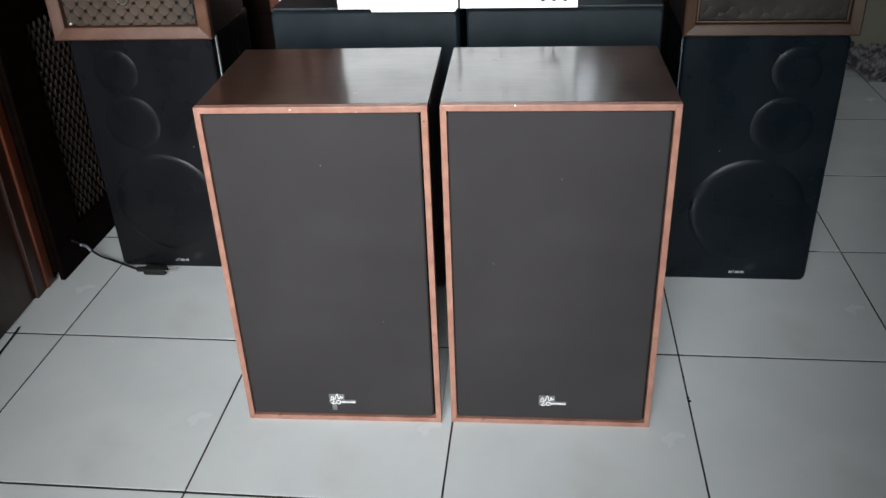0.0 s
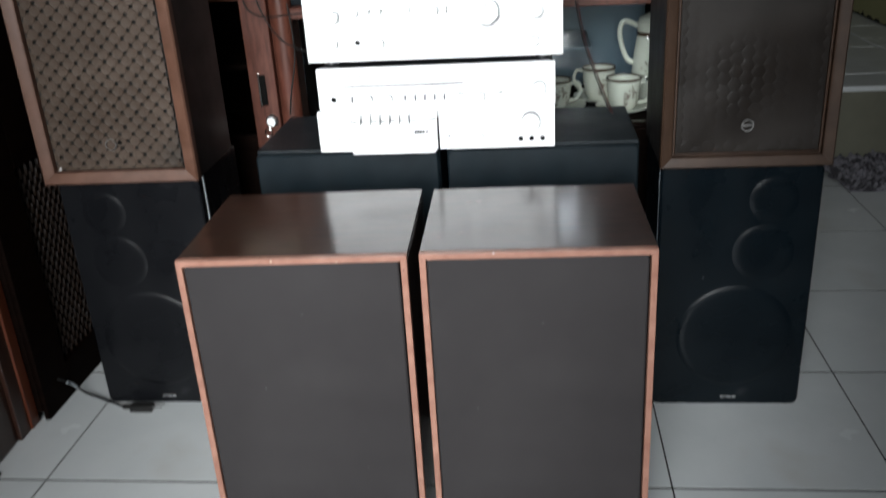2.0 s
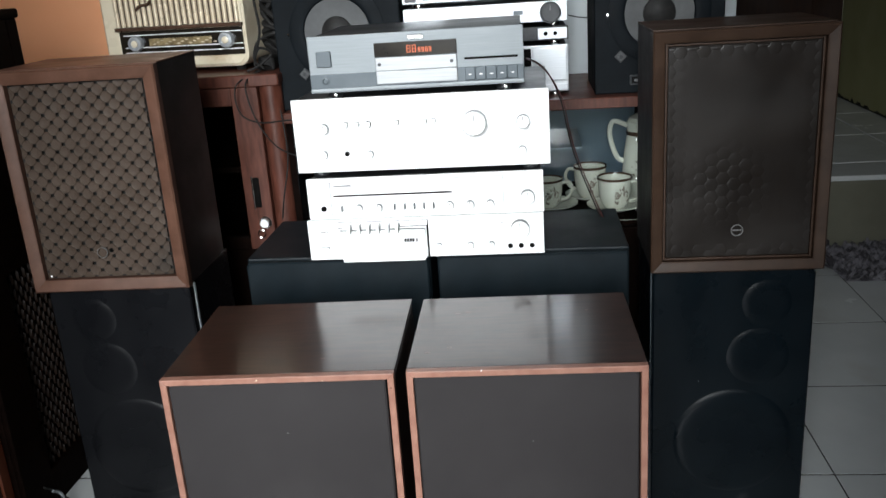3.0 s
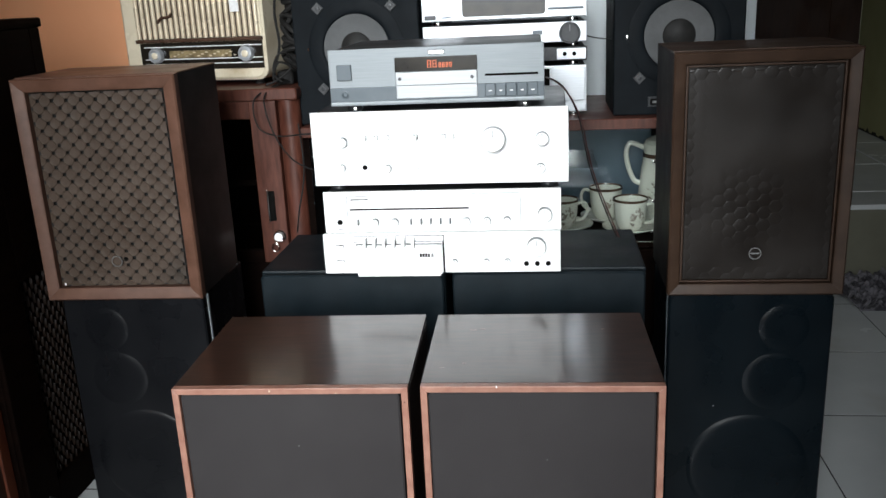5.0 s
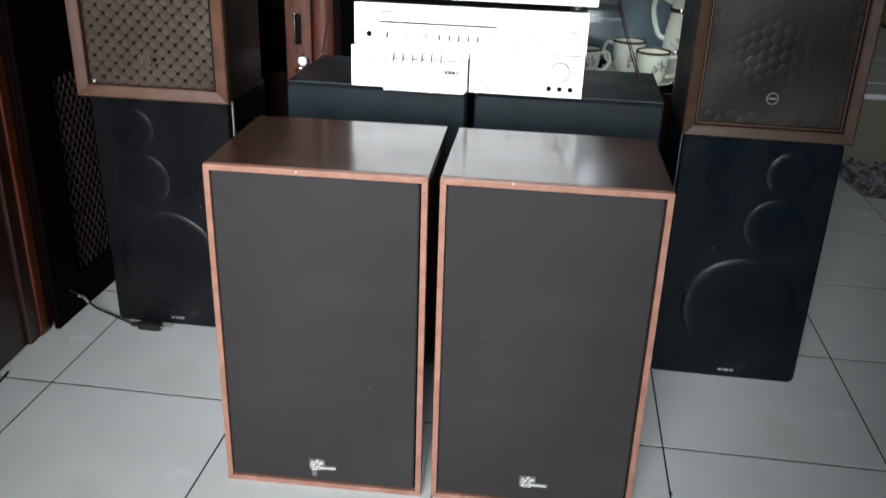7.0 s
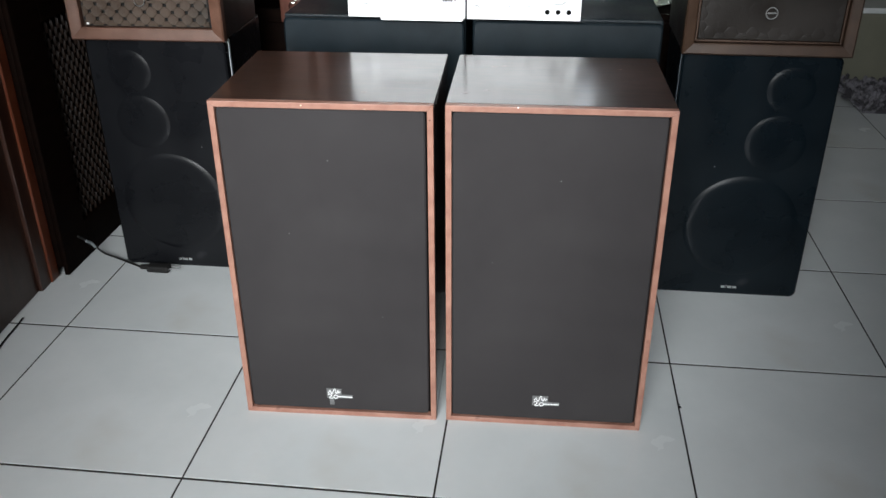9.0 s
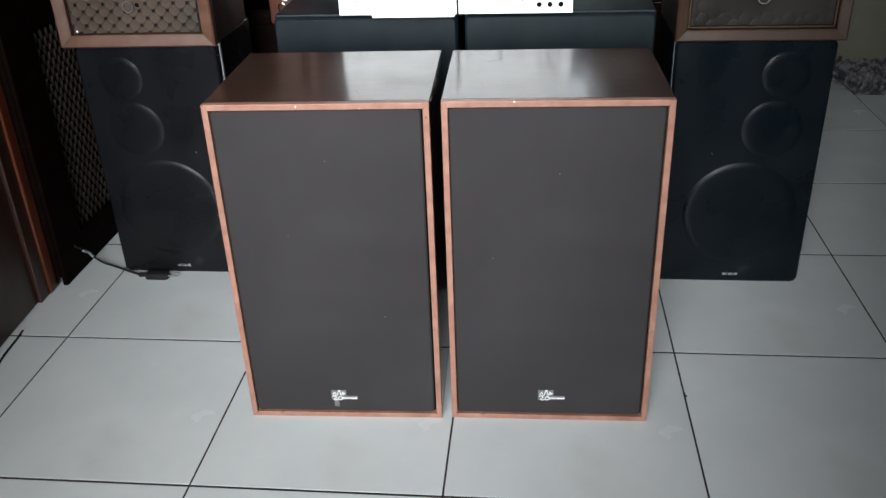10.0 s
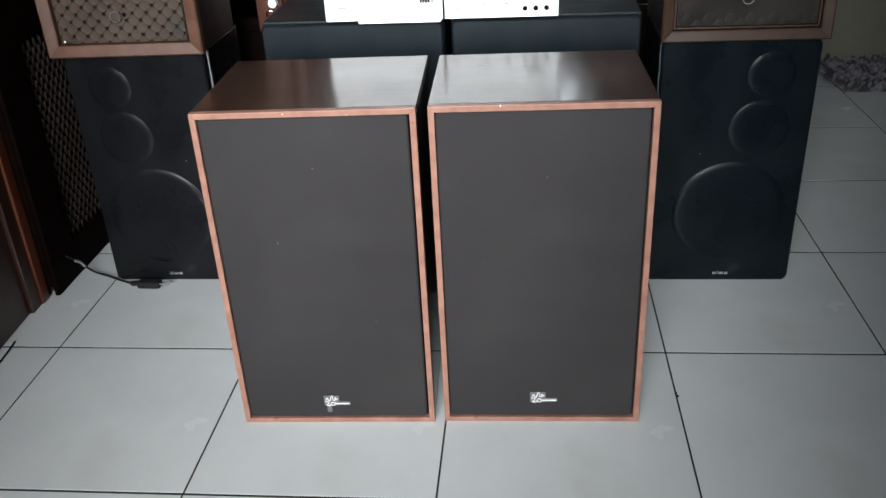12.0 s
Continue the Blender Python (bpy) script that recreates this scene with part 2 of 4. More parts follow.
def lathe(profile, at=(0, 0, 0), axis="-y", seg=32, bm=None):
    """A turned shape: (radius, height along the axis) from bottom to top."""
    o = bmesh.new()
    q = {"z": Matrix.Identity(3), "-y": Euler((radians(90), 0, 0)).to_matrix(), "x": Euler((0, radians(90), 0)).to_matrix()}[axis]
    rings = []
    for r, h in profile:
        if r < 1e-6:
            rings.append([o.verts.new(Vector(at) + q @ Vector((0, 0, h)))])
        else:
            rings.append([o.verts.new(Vector(at) + q @ Vector((r * math.cos(2 * math.pi * i / seg), r * math.sin(2 * math.pi * i / seg), h))) for i in range(seg)])
    for a, b in zip(rings, rings[1:]):
        for i in range(seg):
            j = (i + 1) % seg
            if len(a) == 1 and len(b) == 1:
                continue
            if len(a) == 1:
                o.faces.new((a[0], b[i], b[j]))
            elif len(b) == 1:
                o.faces.new((a[i], a[j], b[0]))
            else:
                o.faces.new((a[i], a[j], b[j], b[i]))
    bmesh.ops.recalc_face_normals(o, faces=o.faces[:])
    return o if bm is None else bm_add(bm, o)


def sweep(points, r, seg=8, smooth=6, bm=None):
    """A round cord along a smoothed line through the points."""
    pts = [Vector(p) for p in points]
    line = []
    for i in range(len(pts) - 1):
        p0, p1, p2, p3 = pts[max(i - 1, 0)], pts[i], pts[i + 1], pts[min(i + 2, len(pts) - 1)]
        for k in range(smooth):
            t = k / smooth
            line.append(0.5 * (2 * p1 + (p2 - p0) * t + (2 * p0 - 5 * p1 + 4 * p2 - p3) * t * t + (3 * p1 - p0 - 3 * p2 + p3) * t ** 3))
    line.append(pts[-1])
    o = bmesh.new()
    rings = []
    side = Vector((0.3, 0.2, 1)).normalized()
    for i, p in enumerate(line):
        d = (line[min(i + 1, len(line) - 1)] - line[max(i - 1, 0)]).normalized()
        u = (side - d * side.dot(d)).normalized()
        side = u
        w = d.cross(u)
        rings.append([o.verts.new(p + r * (math.cos(2 * math.pi * k / seg) * u + math.sin(2 * math.pi * k / seg) * w)) for k in range(seg)])
    for a, b in zip(rings, rings[1:]):
        for k in range(seg):
            o.faces.new((a[k], a[(k + 1) % seg], b[(k + 1) % seg], b[k]))
    o.faces.new(rings[0][::-1])
    o.faces.new(rings[-1])
    bmesh.ops.recalc_face_normals(o, faces=o.faces[:])
    return o if bm is None else bm_add(bm, o)


def mesh_of(name, bm, material, flat=False):
    """One mesh; small faces round a large one are parted from it, so that the large one stays optically flat."""
    if not flat:
        for fc in bm.faces:
            fc.normal_update()
            fc.smooth = True
        for e in bm.edges:
            if len(e.link_faces) == 2:
                a, b = e.link_faces
                small, large = sorted((a.calc_area(), b.calc_area()))
                bend = a.normal.angle(b.normal, 0.0)
                e.smooth = not (bend > radians(35) or (large > 8 * small and bend > radians(12)))
    me = bpy.data.meshes.new(name)
    bm.to_mesh(me)
    bm.free()
    me.materials.append(material)
    return me


def part(name, bm, material, parent, label="", flat=False):
    ob = new(name, mesh_of(name, bm, material, flat))
    ob.parent = parent
    return tagged(ob, label)


def thing(name, at, rz, label, category, group="", kind=""):
    ob = new(name)
    ob.empty_display_size = 0.05
    ob.matrix_world = pose(*at, 0, 0, rz)
    return tagged(ob, label, category, group, kind)


def solid(name, bm, material, label, category, group="", kind="", at=(0, 0, 0), rz=0, flat=False):
    ob = new(name, mesh_of(name, bm, material, flat))
    ob.matrix_world = pose(*at, 0, 0, rz)
    return tagged(ob, label, category, group, kind)


# ---- the room ----
def room():
    g = solid("floor", box(-1.36, 3.4, -1.60, 2.25, -0.12, -0.0005, 0), GROUT, "white glazed square floor tiles with dark joints", "floor", kind="structure", flat=True)
    # the south wall holds the open doorway through which the daylight falls
    w = 0.12
    south = box(-1.36, -0.40, -1.40 - w, -1.40, 0, 2.8, 0)
    box(0.80, 3.4, -1.40 - w, -1.40, 0, 2.8, 0, bm=south)
    box(-0.40, 0.80, -1.40 - w, -1.40, 2.6, 2.8, 0, bm=south)
    solid("wall_south", south, DIM, "unseen wall with an open doorway, dark to damp bounce light", "wall", kind="structure", flat=True)
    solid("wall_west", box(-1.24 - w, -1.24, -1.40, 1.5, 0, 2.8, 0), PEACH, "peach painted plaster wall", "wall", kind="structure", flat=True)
    solid("wall_east", box(3.4, 3.4 + w, -1.40, 2.25, 0, 2.8, 0), DIM, "unseen wall, dark to damp bounce light", "wall", kind="structure", flat=True)
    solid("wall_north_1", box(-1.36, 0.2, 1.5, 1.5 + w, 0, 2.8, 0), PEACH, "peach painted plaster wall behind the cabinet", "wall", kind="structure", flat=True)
    solid("wall_north_2", box(0.2, 1.115, 1.5, 1.5 + w, 0, 2.8, 0.004), PALE, "pale blue-white painted wall behind the cabinet", "wall", kind="structure", flat=True)
    solid("wall_north_3", box(1.0, 2.2, 3.95, 3.95 + w, 0.27, 2.8, 0), GREEN, "olive cream painted wall", "wall", kind="structure", flat=True)
    solid("wall_passage", box(1.0, 1.05, 1.62, 3.95, 0, 2.8, 0), GREEN, "olive cream painted passage wall", "wall", kind="structure", flat=True)
    solid("wall_north_4", box(2.2, 2.32, 2.35, 3.95, 0.27, 2.8, 0.004), GREEN, "olive cream painted wall with a stained foot", "wall", kind="structure", flat=True)
    solid("wall_north_5", box(2.32, 3.4, 2.35, 2.47, 0.27, 2.8, 0.004), GREEN, "olive cream painted wall", "wall", kind="structure", flat=True)
    solid("ceiling", box(-1.36, 3.52, -1.52, 4.07, 2.8, 2.9, 0), CEIL, "stained wooden ceiling boards in shade", "ceiling", kind="structure", flat=True)
    step = solid("step", box(1.05, 3.4, 2.25, 3.95, -0.12, 0.266, 0.004), RISER, "raised floor with a grey-green riser and white tiles", "step", kind="structure", flat=True)
    part("tile_bed", box(1.06, 3.39, 2.256, 3.94, 0.2655, 0.272, 0), GROUT, step)
    d = thing("door_1", (1.2, 3.94, 0.27), 0, "closed dark red-brown wooden door", "door", kind="structure")
    part("door_leaf", box(0.0, 0.98, -0.05, 0.0, 0.0, 2.05, 0.003), DOORWOOD, d)
    for z0, z1 in ((0.15, 0.95), (1.1, 1.9)):
        part("door_panel", box(0.15, 0.83, -0.062, -0.05, z0, z1, 0.006), DOORWOOD, d)
    part("door_handle", lathe([(0.0, 0), (0.012, 0), (0.012, 0.04), (0.026, 0.045), (0.026, 0.07), (0, 0.075)], (0.07, -0.05, 1.02)), CHROME, d)
    return g, step


FLOOR, STEP = room()


# ---- pair of brown box speakers in front ----
def brown_speaker(x0, x1, yf, h, depth, turn, worn):
    w = x1 - x0
    s = thing("brown_speaker", (x0, yf, 0), turn, "dark walnut box speaker with salmon edges and charcoal cloth" if not worn else "dark walnut box speaker with a chipped salmon edge and charcoal cloth", "speaker", "brown speakers")
    t = 0.0092
    part("top_panel", box(0, w, 0.012, depth, h - t, h, 0.0012), WALNUT, s)
    part("bottom_panel", box(0, w, 0.012, depth, 0, t, 0.0012), WALNUT, s)
    part("side_panel", box(0, t, 0.0125, depth - 0.001, t, h - t, 0.0008), WALNUT, s)
    part("side_panel", box(w - t, w, 0.0125, depth - 0.001, t, h - t, 0.0008), WALNUT, s)
    part("back_panel", box(t, w - t, depth - 0.02, depth - 0.004, t, h - t, 0.0008), WALNUT, s)
    part("baffle", box(t, w - t, 0.016, 0.03, t, h - t, 0.0008), HOLE, s)
    lab = "worn salmon-brown edge strip"
    # mitred strips round the front
    for a, b, c, d, inx, inz in ((0, w, h - t, h, "x", -1), (0, w, 0, t, "x", 1), (0, t, 0, h, "z", 1), (w - t, w, 0, h, "z", -1)):
        o = bmesh.new()
        if inx == "x":
            zo, zi = (d, c) if inz < 0 else (c, d)
            quad = [(a, zo), (b, zo), (b - t, zi), (a + t, zi)]
        else:
            xo, xi = (a, b) if inz > 0 else (b, a)
            quad = [(xo, c), (xo, d), (xi, d - t), (xi, c + t)]
        lo = [o.verts.new((x, 0.0, z)) for x, z in quad]
        hi = [o.verts.new((x, 0.012, z)) for x, z in quad]
        o.faces.new(lo)
        o.faces.new(hi[::-1])
        for i in range(4):
            o.faces.new((lo[i], lo[(i + 1) % 4], hi[(i + 1) % 4], hi[i]))
        bmesh.ops.recalc_face_normals(o, faces=o.faces[:])
        bmesh.ops.bevel(o, geom=o.edges[:], offset=0.0009, segments=2, profile=0.5, affect="EDGES")
        part("edge_strip", o, TRIM, s, lab)
    # cloth on a frame with soft rims; it gapes a little from the strip on the inner side
    gr = part("grille", slab(t + 0.0007, w - t - (0.0034 if worn else 0.0022), t + 0.0007, h - t - 0.0018, 0.0035, 0.0155, 0.006, 4), CLOTH, s, "charcoal cloth grille")
    bx = w * (0.472 if worn else 0.487)
    bz = 0.041 if worn else 0.046
    bd = part("badge", box(bx - 0.014, bx + 0.012, 0.0018, 0.0033, bz - 0.006, bz + 0.014, 0.0006), SMOKE, s, "small badge with white strokes, partly worn")
    o = box(bx + 0.004, bx + 0.03, 0.0012, 0.0032, bz - 0.0030, bz - 0.0008, 0.0004)
    for pts in (((-0.011, 0.005), (-0.008, 0.010), (-0.006, 0.005), (-0.004, 0.004), (-0.001, 0.013), (0.001, 0.013), (0.002, 0.006), (0.004, 0.005), (0.006, 0.011), (0.007, 0.006), (0.010, 0.009)),
                ((-0.012, 0.001), (-0.008, 0.003), (-0.006, -0.001), (-0.010, -0.005), (-0.005, -0.006), (-0.003, -0.004)),
                ((0.005, -0.004), (0.001, -0.006), (-0.002, -0.003), (0.000, 0.001), (0.004, 0.000), (0.005, -0.003))):
        sweep([(bx + x, 0.0016, bz + z) for x, z in pts], 0.0008, 6, 4, bm=o)
    part("badge_strokes", o, WHITE, bd, "white script strokes")
    part("badge_bar", box(bx + 0.003, bx + 0.031, 0.0016, 0.0034, bz - 0.0052, bz + 0.002, 0.0005), SMOKE, bd)
    for lx, lz in ((0.52, 0.84), (0.31, 0.62), (0.74, 0.36)) if worn else ((0.52, 0.80), (0.22, 0.55)):
        part("lint", lathe([(0.0009, 0), (0.0006, 0.0005), (0, 0.0007)], (w * lx, 0.0036, h * lz), "-y", 6), PRINT, gr, "speck of pale lint")
    marks = ((0.672, 0.055, 0.008),) if worn else ((0.19, 0.20, 0.010), (0.235, 0.205, 0.007), (0.17, 0.075, 0.006), (0.075, 0.06, 0.007), (0.80, 0.20, 0.005))
    for mx, my, ln in marks:
        part("scuff", box(w * mx - ln / 2, w * mx + ln / 2, my, my + 0.0016, h - 0.0003, h + 0.0002, 0), FRAME_L, s, "short scuff in the veneer")
    if not worn:
        part("chip", lathe([(0.0, 0.0), (0.0017, 0.0002), (0.0009, 0.001), (0, 0.0012)], (w * 0.316, 0.0008, h - 0.0012), "-y", 7), WHITE, s, "white chip in the edge")
    if worn:
        part("chip", lathe([(0.0, 0.0), (0.0022, 0.0002), (0.0012, 0.0008), (0, 0.0009)], (w - 0.005, 0.0008, h - 0.022), "-y", 7), BROWNRIM, s, "dark nick in the edge")
        part("badge_remnant", box(bx - 0.010, bx - 0.002, 0.0022, 0.0034, bz - 0.020, bz - 0.006, 0.0004), SMOKE, s, "faded glue mark under the badge")
        part("chip", lathe([(0.0, 0.0), (0.0019, 0.0002), (0.0012, 0.001), (0, 0.0012)], (w * 0.42, 0.0008, h - 0.004), "-y", 7), GOLD, s, "pale chip in the edge")
        part("chip", lathe([(0.0, 0.0), (0.0013, 0.0002), (0.0007, 0.001), (0, 0.0012)], (w * 0.70, 0.0008, h - 0.0078), "-y", 7), GOLD, s, "pale chip in the edge")
    return s


brown_speaker(0.0516, 0.3818, 0.1757, 0.5626, 0.276, 1.76, True)
brown_speaker(0.3985, 0.7262, 0.1882, 0.563, 0.270, 1.2, False)


# ---- blue-black floor speakers at both sides ----
def floor_speaker(at, turn, side):
    skin = AIWA if side > 0 else AIWA_GREY
    w, h, depth = 0.293, 0.519, 0.24
    s = thing("floor_speaker", at, turn, "blue-black floor speaker with three raised driver rings" if side > 0 else "charcoal floor speaker with three raised driver rings", "speaker", "blue-black floor speakers")
    part("cabinet", box(0.003, w - 0.003, 0.022, depth, 0.008, h, 0.004, 3), skin, s)
    part("plinth", box(0.012, w - 0.012, 0.012, depth - 0.01, 0, 0.010, 0.002), RUBBER, s)
    cover = part("front_cover", slab(0, w, 0.0008, h, 0, 0.0225, 0.013, 6), skin, s, "moulded front cover")
    for px, pz, r, wd in ((0.71, 0.452, 0.041, 0.008), (0.67, 0.343, 0.054, 0.010), (0.53, 0.160, 0.109, 0.012)):
        x = w * (px if side > 0 else 1 - px)
        ring = [(r + 0.009, 0.0), (r + 0.005, 0.0005), (r + 0.002, 0.0014), (r - 0.002, 0.0024), (r - 0.007, 0.0030), (r - 0.014, 0.0032), (r * 0.5, 0.0031), (r * 0.2, 0.0030), (0, 0.0030)]
        if r > 0.1:
            ring = [(q, z * 1.35) for q, z in ring]
        part("driver_ring", lathe(ring, (x, 0.0008, pz), "-y", 64), skin, cover, "softly raised round driver cover")
    e = -0.0012 if side > 0 else w - 0.0018
    # right trim is slate grey for the shade on its silver
    part("side_trim", box(e, e + 0.003, 0.0235, 0.031, 0.012, h - 0.002, 0.0006), TITAN_DARK if side > 0 else ALU_BACK, s, "thin silver edge trim, shade-toned on the right speaker")
    x = w * (0.53 if side > 0 else 0.47)
    part("dust_dome", lathe([(0.015, 0), (0.011, 0.0007), (0.005, 0.0012), (0, 0.0013)], (x, -0.0021, 0.178), "-y", 24), skin, cover)
    part("pin", lathe([(0.0013, 0), (0.0012, 0.0008), (0, 0.0012)], (w * (0.30 if side > 0 else 0.74), 0.0, 0.292), "-y", 10), PRINT, cover, "tiny pale dot")
    o = bmesh.new()
    bx = w * (0.525 if side > 0 else 0.48)
    for i, (dx, wd, z1) in enumerate(((-0.016, 0.008, 0.0065), (-0.0065, 0.002, 0.0085), (-0.003, 0.0095, 0.0065), (0.008, 0.008, 0.0065))):
        box(bx + dx, bx + dx + wd, -0.0012, 0.0008, 0.016, 0.016 + z1, 0.0005, 1, bm=o)
    part("badge", o, CHROME, cover, "small silver badge bars")
    return s


floor_speaker((0.797, 0.673, 0), 0, 1)
floor_speaker((-0.393, 0.671, 0), 0.0, -1)


# ---- wooden speakers with patterned grilles on top of them ----
def wood_speaker(at, turn, w, h, depth, kind):
    left = kind == "pads"
    s = thing("wooden_speaker", at, turn, "walnut speaker with grey scale-pattern grille, on the floor speaker" if left else "walnut speaker with embossed honeycomb grille and shade-toned frame, on the floor speaker",
              "speaker", "wooden speakers")
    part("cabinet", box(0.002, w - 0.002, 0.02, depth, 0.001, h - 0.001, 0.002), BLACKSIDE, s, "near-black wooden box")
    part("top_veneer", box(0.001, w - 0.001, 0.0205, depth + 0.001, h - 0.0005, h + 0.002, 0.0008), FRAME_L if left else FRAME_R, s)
    f, gap = (0.024, 0.0055) if left else (0.0205, 0.0075)
    for a, b, hor, sg in (((0, 0), (w, 0), True, 1), ((0, h), (w, h), True, -1), ((0, 0), (0, h), False, 1), ((w, 0), (w, h), False, -1)):
        o = bmesh.new()
        if hor:
            z = a[1]
            rows = [[(0, z), (w, z)], [(0.003, z + sg * 0.003), (w - 0.003, z + sg * 0.003)], [(f * 0.8, z + sg * f * 0.8), (w - f * 0.8, z + sg * f * 0.8)], [(f, z + sg * f), (w - f, z + sg * f)], [(f, z + sg * f), (w - f, z + sg * f)], [(0, z), (w, z)]]
        else:
            x = a[0]
            rows = [[(x, 0), (x, h)], [(x + sg * 0.003, 0.003), (x + sg * 0.003, h - 0.003)], [(x + sg * f * 0.8, f * 0.8), (x + sg * f * 0.8, h - f * 0.8)], [(x + sg * f, f), (x + sg * f, h - f)], [(x + sg * f, f), (x + sg * f, h - f)], [(x, 0), (x, h)]]
        ys = [0.003, 0.0, 0.003, 0.006, 0.0205, 0.0205]
        vs = [[o.verts.new((p[0], y, p[1])) for p in r] for r, y in zip(rows, ys)]
        for i in range(6):
            j = (i + 1) % 6
            o.faces.new((vs[i][0], vs[i][1], vs[j][1], vs[j][0]))
        o.faces.new([v[0] for v in vs])
        o.faces.new([v[1] for v in vs][::-1])
        bmesh.ops.recalc_face_normals(o, faces=o.faces[:])
        part("frame_rail", o, FRAME_L if left else FRAME_R, s, "mitred walnut frame rail")
    mat = GRILLE_L if left else GRILLE_R
    g = part("grille", box(f + 0.001, w - f - 0.001, 0.0170, 0.0195, f + 0.001, h - f - 0.001, 0.0008), RUBBER if left else HOLE, s, "grille backing")
    if not left:
        # thin lip between the frame and the grille
        part("grille_panel", box(f + gap - 0.001, w - f - gap + 0.001, 0.0124, 0.0172, f + gap - 0.001, h - f - gap + 0.001, 0.001), mat, g)
        for a, b, c, d in ((f + 0.0016, f + 0.0056, f + 0.0016, h - f - 0.0016), (w - f - 0.0056, w - f - 0.0016, f + 0.0016, h - f - 0.0016),
                           (f + 0.0056, w - f - 0.0056, f + 0.0016, f + 0.0056), (f + 0.0056, w - f - 0.0056, h - f - 0.0056, h - f - 0.0016)):
            part("inner_lip", box(a, b, 0.0105, 0.0171, c, d, 0.001), FRAME_R, s)
    # pads in staggered rows: hexagons with the side points cut away, so that small dark openings stay
    px, pz = (0.0283, 0.0280) if left else (0.039, 0.0225)
    x0, x1, z0, z1 = f + gap, w - f - gap, f + (0.003 if left else gap), h - f - (0.003 if left else gap)
    o = bmesh.new()
    rows = int((z1 - z0) / (pz / 2)) + 2
    for r in range(rows):
        z = z0 + r * pz / 2
        n = int((x1 - x0) / px) + 2
        for c in range(n):
            x = x0 + (c + (0.5 if r % 2 else 0)) * px
            half = pz * 0.5
            if left:
                yb, yt = 0.0114, 0.0104
            else:
                # worn: depth kept only where light picks out the emboss, border and woofer
                edge = min(x - x0, x1 - x, z - z0, z1 - z)
                woofer = math.hypot(x - 0.45 * w, z - 0.36 * h) / 0.075
                worn = max(0.10, 1 - max(0.0, edge - 0.010) / 0.016, 1 - max(0.0, woofer - 0.5) / 0.9)
                yb, yt = 0.0123, 0.0123 - 0.00024 * min(1.0, worn)
            if left:
                hx, c, e = px * 0.5, 0.0033, 0.0031
                tip, q, flat, hh = hx - c, half * c / hx, hx * e / half, half - e
            else:
                tip, q, flat, hh = px / 3, 0.0001, px / 6, half
            out = [(tip, q), (flat, hh), (-flat, hh), (-tip, q), (-tip, -q), (-flat, -hh), (flat, -hh), (tip, -q)]
            rim, top, dish = [], [], []
            for (u, v) in out:
                rim.append((x + u, yb, z + v))
                k = 0.92 if left else 0.84
                top.append((x + u * k, yt, z + v * k))
                dish.append((x + u * k * 0.88, yt + (0.0004 if left else -0.0001 * worn), z + v * k * 0.86))
            cl = lambda p: (min(max(p[0], x0), x1), p[1], min(max(p[2], z0), z1))
            if x - tip * 0.5 > x1 or x + tip * 0.5 < x0 or z - half * 0.6 > z1 or z + half * 0.6 < z0:
                continue
            ra = [o.verts.new(cl(p)) for p in rim]
            ta = [o.verts.new(cl(p)) for p in top]
            da = [o.verts.new(cl(p)) for p in dish]
            mid = o.verts.new(cl((x, dish[0][1] - (0.0001 if left else 0.0001 * worn), z)))
            for i in range(8):
                j = (i + 1) % 8
                o.faces.new((ra[i], ra[j], ta[j], ta[i]))
                o.faces.new((ta[i], ta[j], da[j], da[i]))
                o.faces.new((da[i], da[j], mid))
    for fc in o.faces:
        fc.normal_update()
        if fc.normal.y > 0:
            fc.normal_flip()
    part("grille_pattern", o, mat, s, "moulded scale pattern" if left else "embossed honeycomb pattern", flat=False)
    bx, bz = (0.152, 0.078) if left else (0.152, 0.078)
    b = part("badge", lathe([(0.0085, 0.0), (0.0105, 0.001), (0.0112, 0.003), (0.0105, 0.0045), (0.0088, 0.0046), (0.0085, 0.003), (0, 0.003)], (bx, 0.0095, bz), "-y", 32), GRILLE_R if not left else GRILLE_L, s, "round badge")
    if not left:
        part("badge_rim", lathe([(0.0092, 0.0), (0.0098, 0.0008), (0.0106, 0.0009), (0.0112, 0.0)], (bx, 0.0052, bz), "-y", 32), PRINT, b, "pale ring")
        part("badge_bar", box(bx - 0.008, bx + 0.008, 0.0052, 0.0066, bz - 0.0013, bz + 0.0013, 0.0004), PRINT, b)
    else:
        part("badge_rim", lathe([(0.0092, 0.0), (0.0098, 0.0008), (0.0106, 0.0009), (0.0112, 0.0)], (bx, 0.0052, bz), "-y", 32), SMOKE, b, "pale ring")
        part("peg_hole", lathe([(0.0042, 0), (0.0042, 0.001), (0, 0.001)], (bx + 0.0165, 0.0096, bz + 0.003), "-y", 12), HOLE, s)
        part("paint_spot", lathe([(0.0026, 0), (0.0022, 0.0006), (0.001, 0.001), (0, 0.001)], (f + 0.012, 0.0100, f + 0.007), "-y", 7), WHITE, s, "splash of white paint")
    return s


wood_speaker((-0.410, 0.653, 0.5195), 1.2, 0.3154, 0.432, 0.228, "pads")
wood_speaker((0.7915, 0.661, 0.5195), 0, 0.3085, 0.4355, 0.235, "honeycomb")


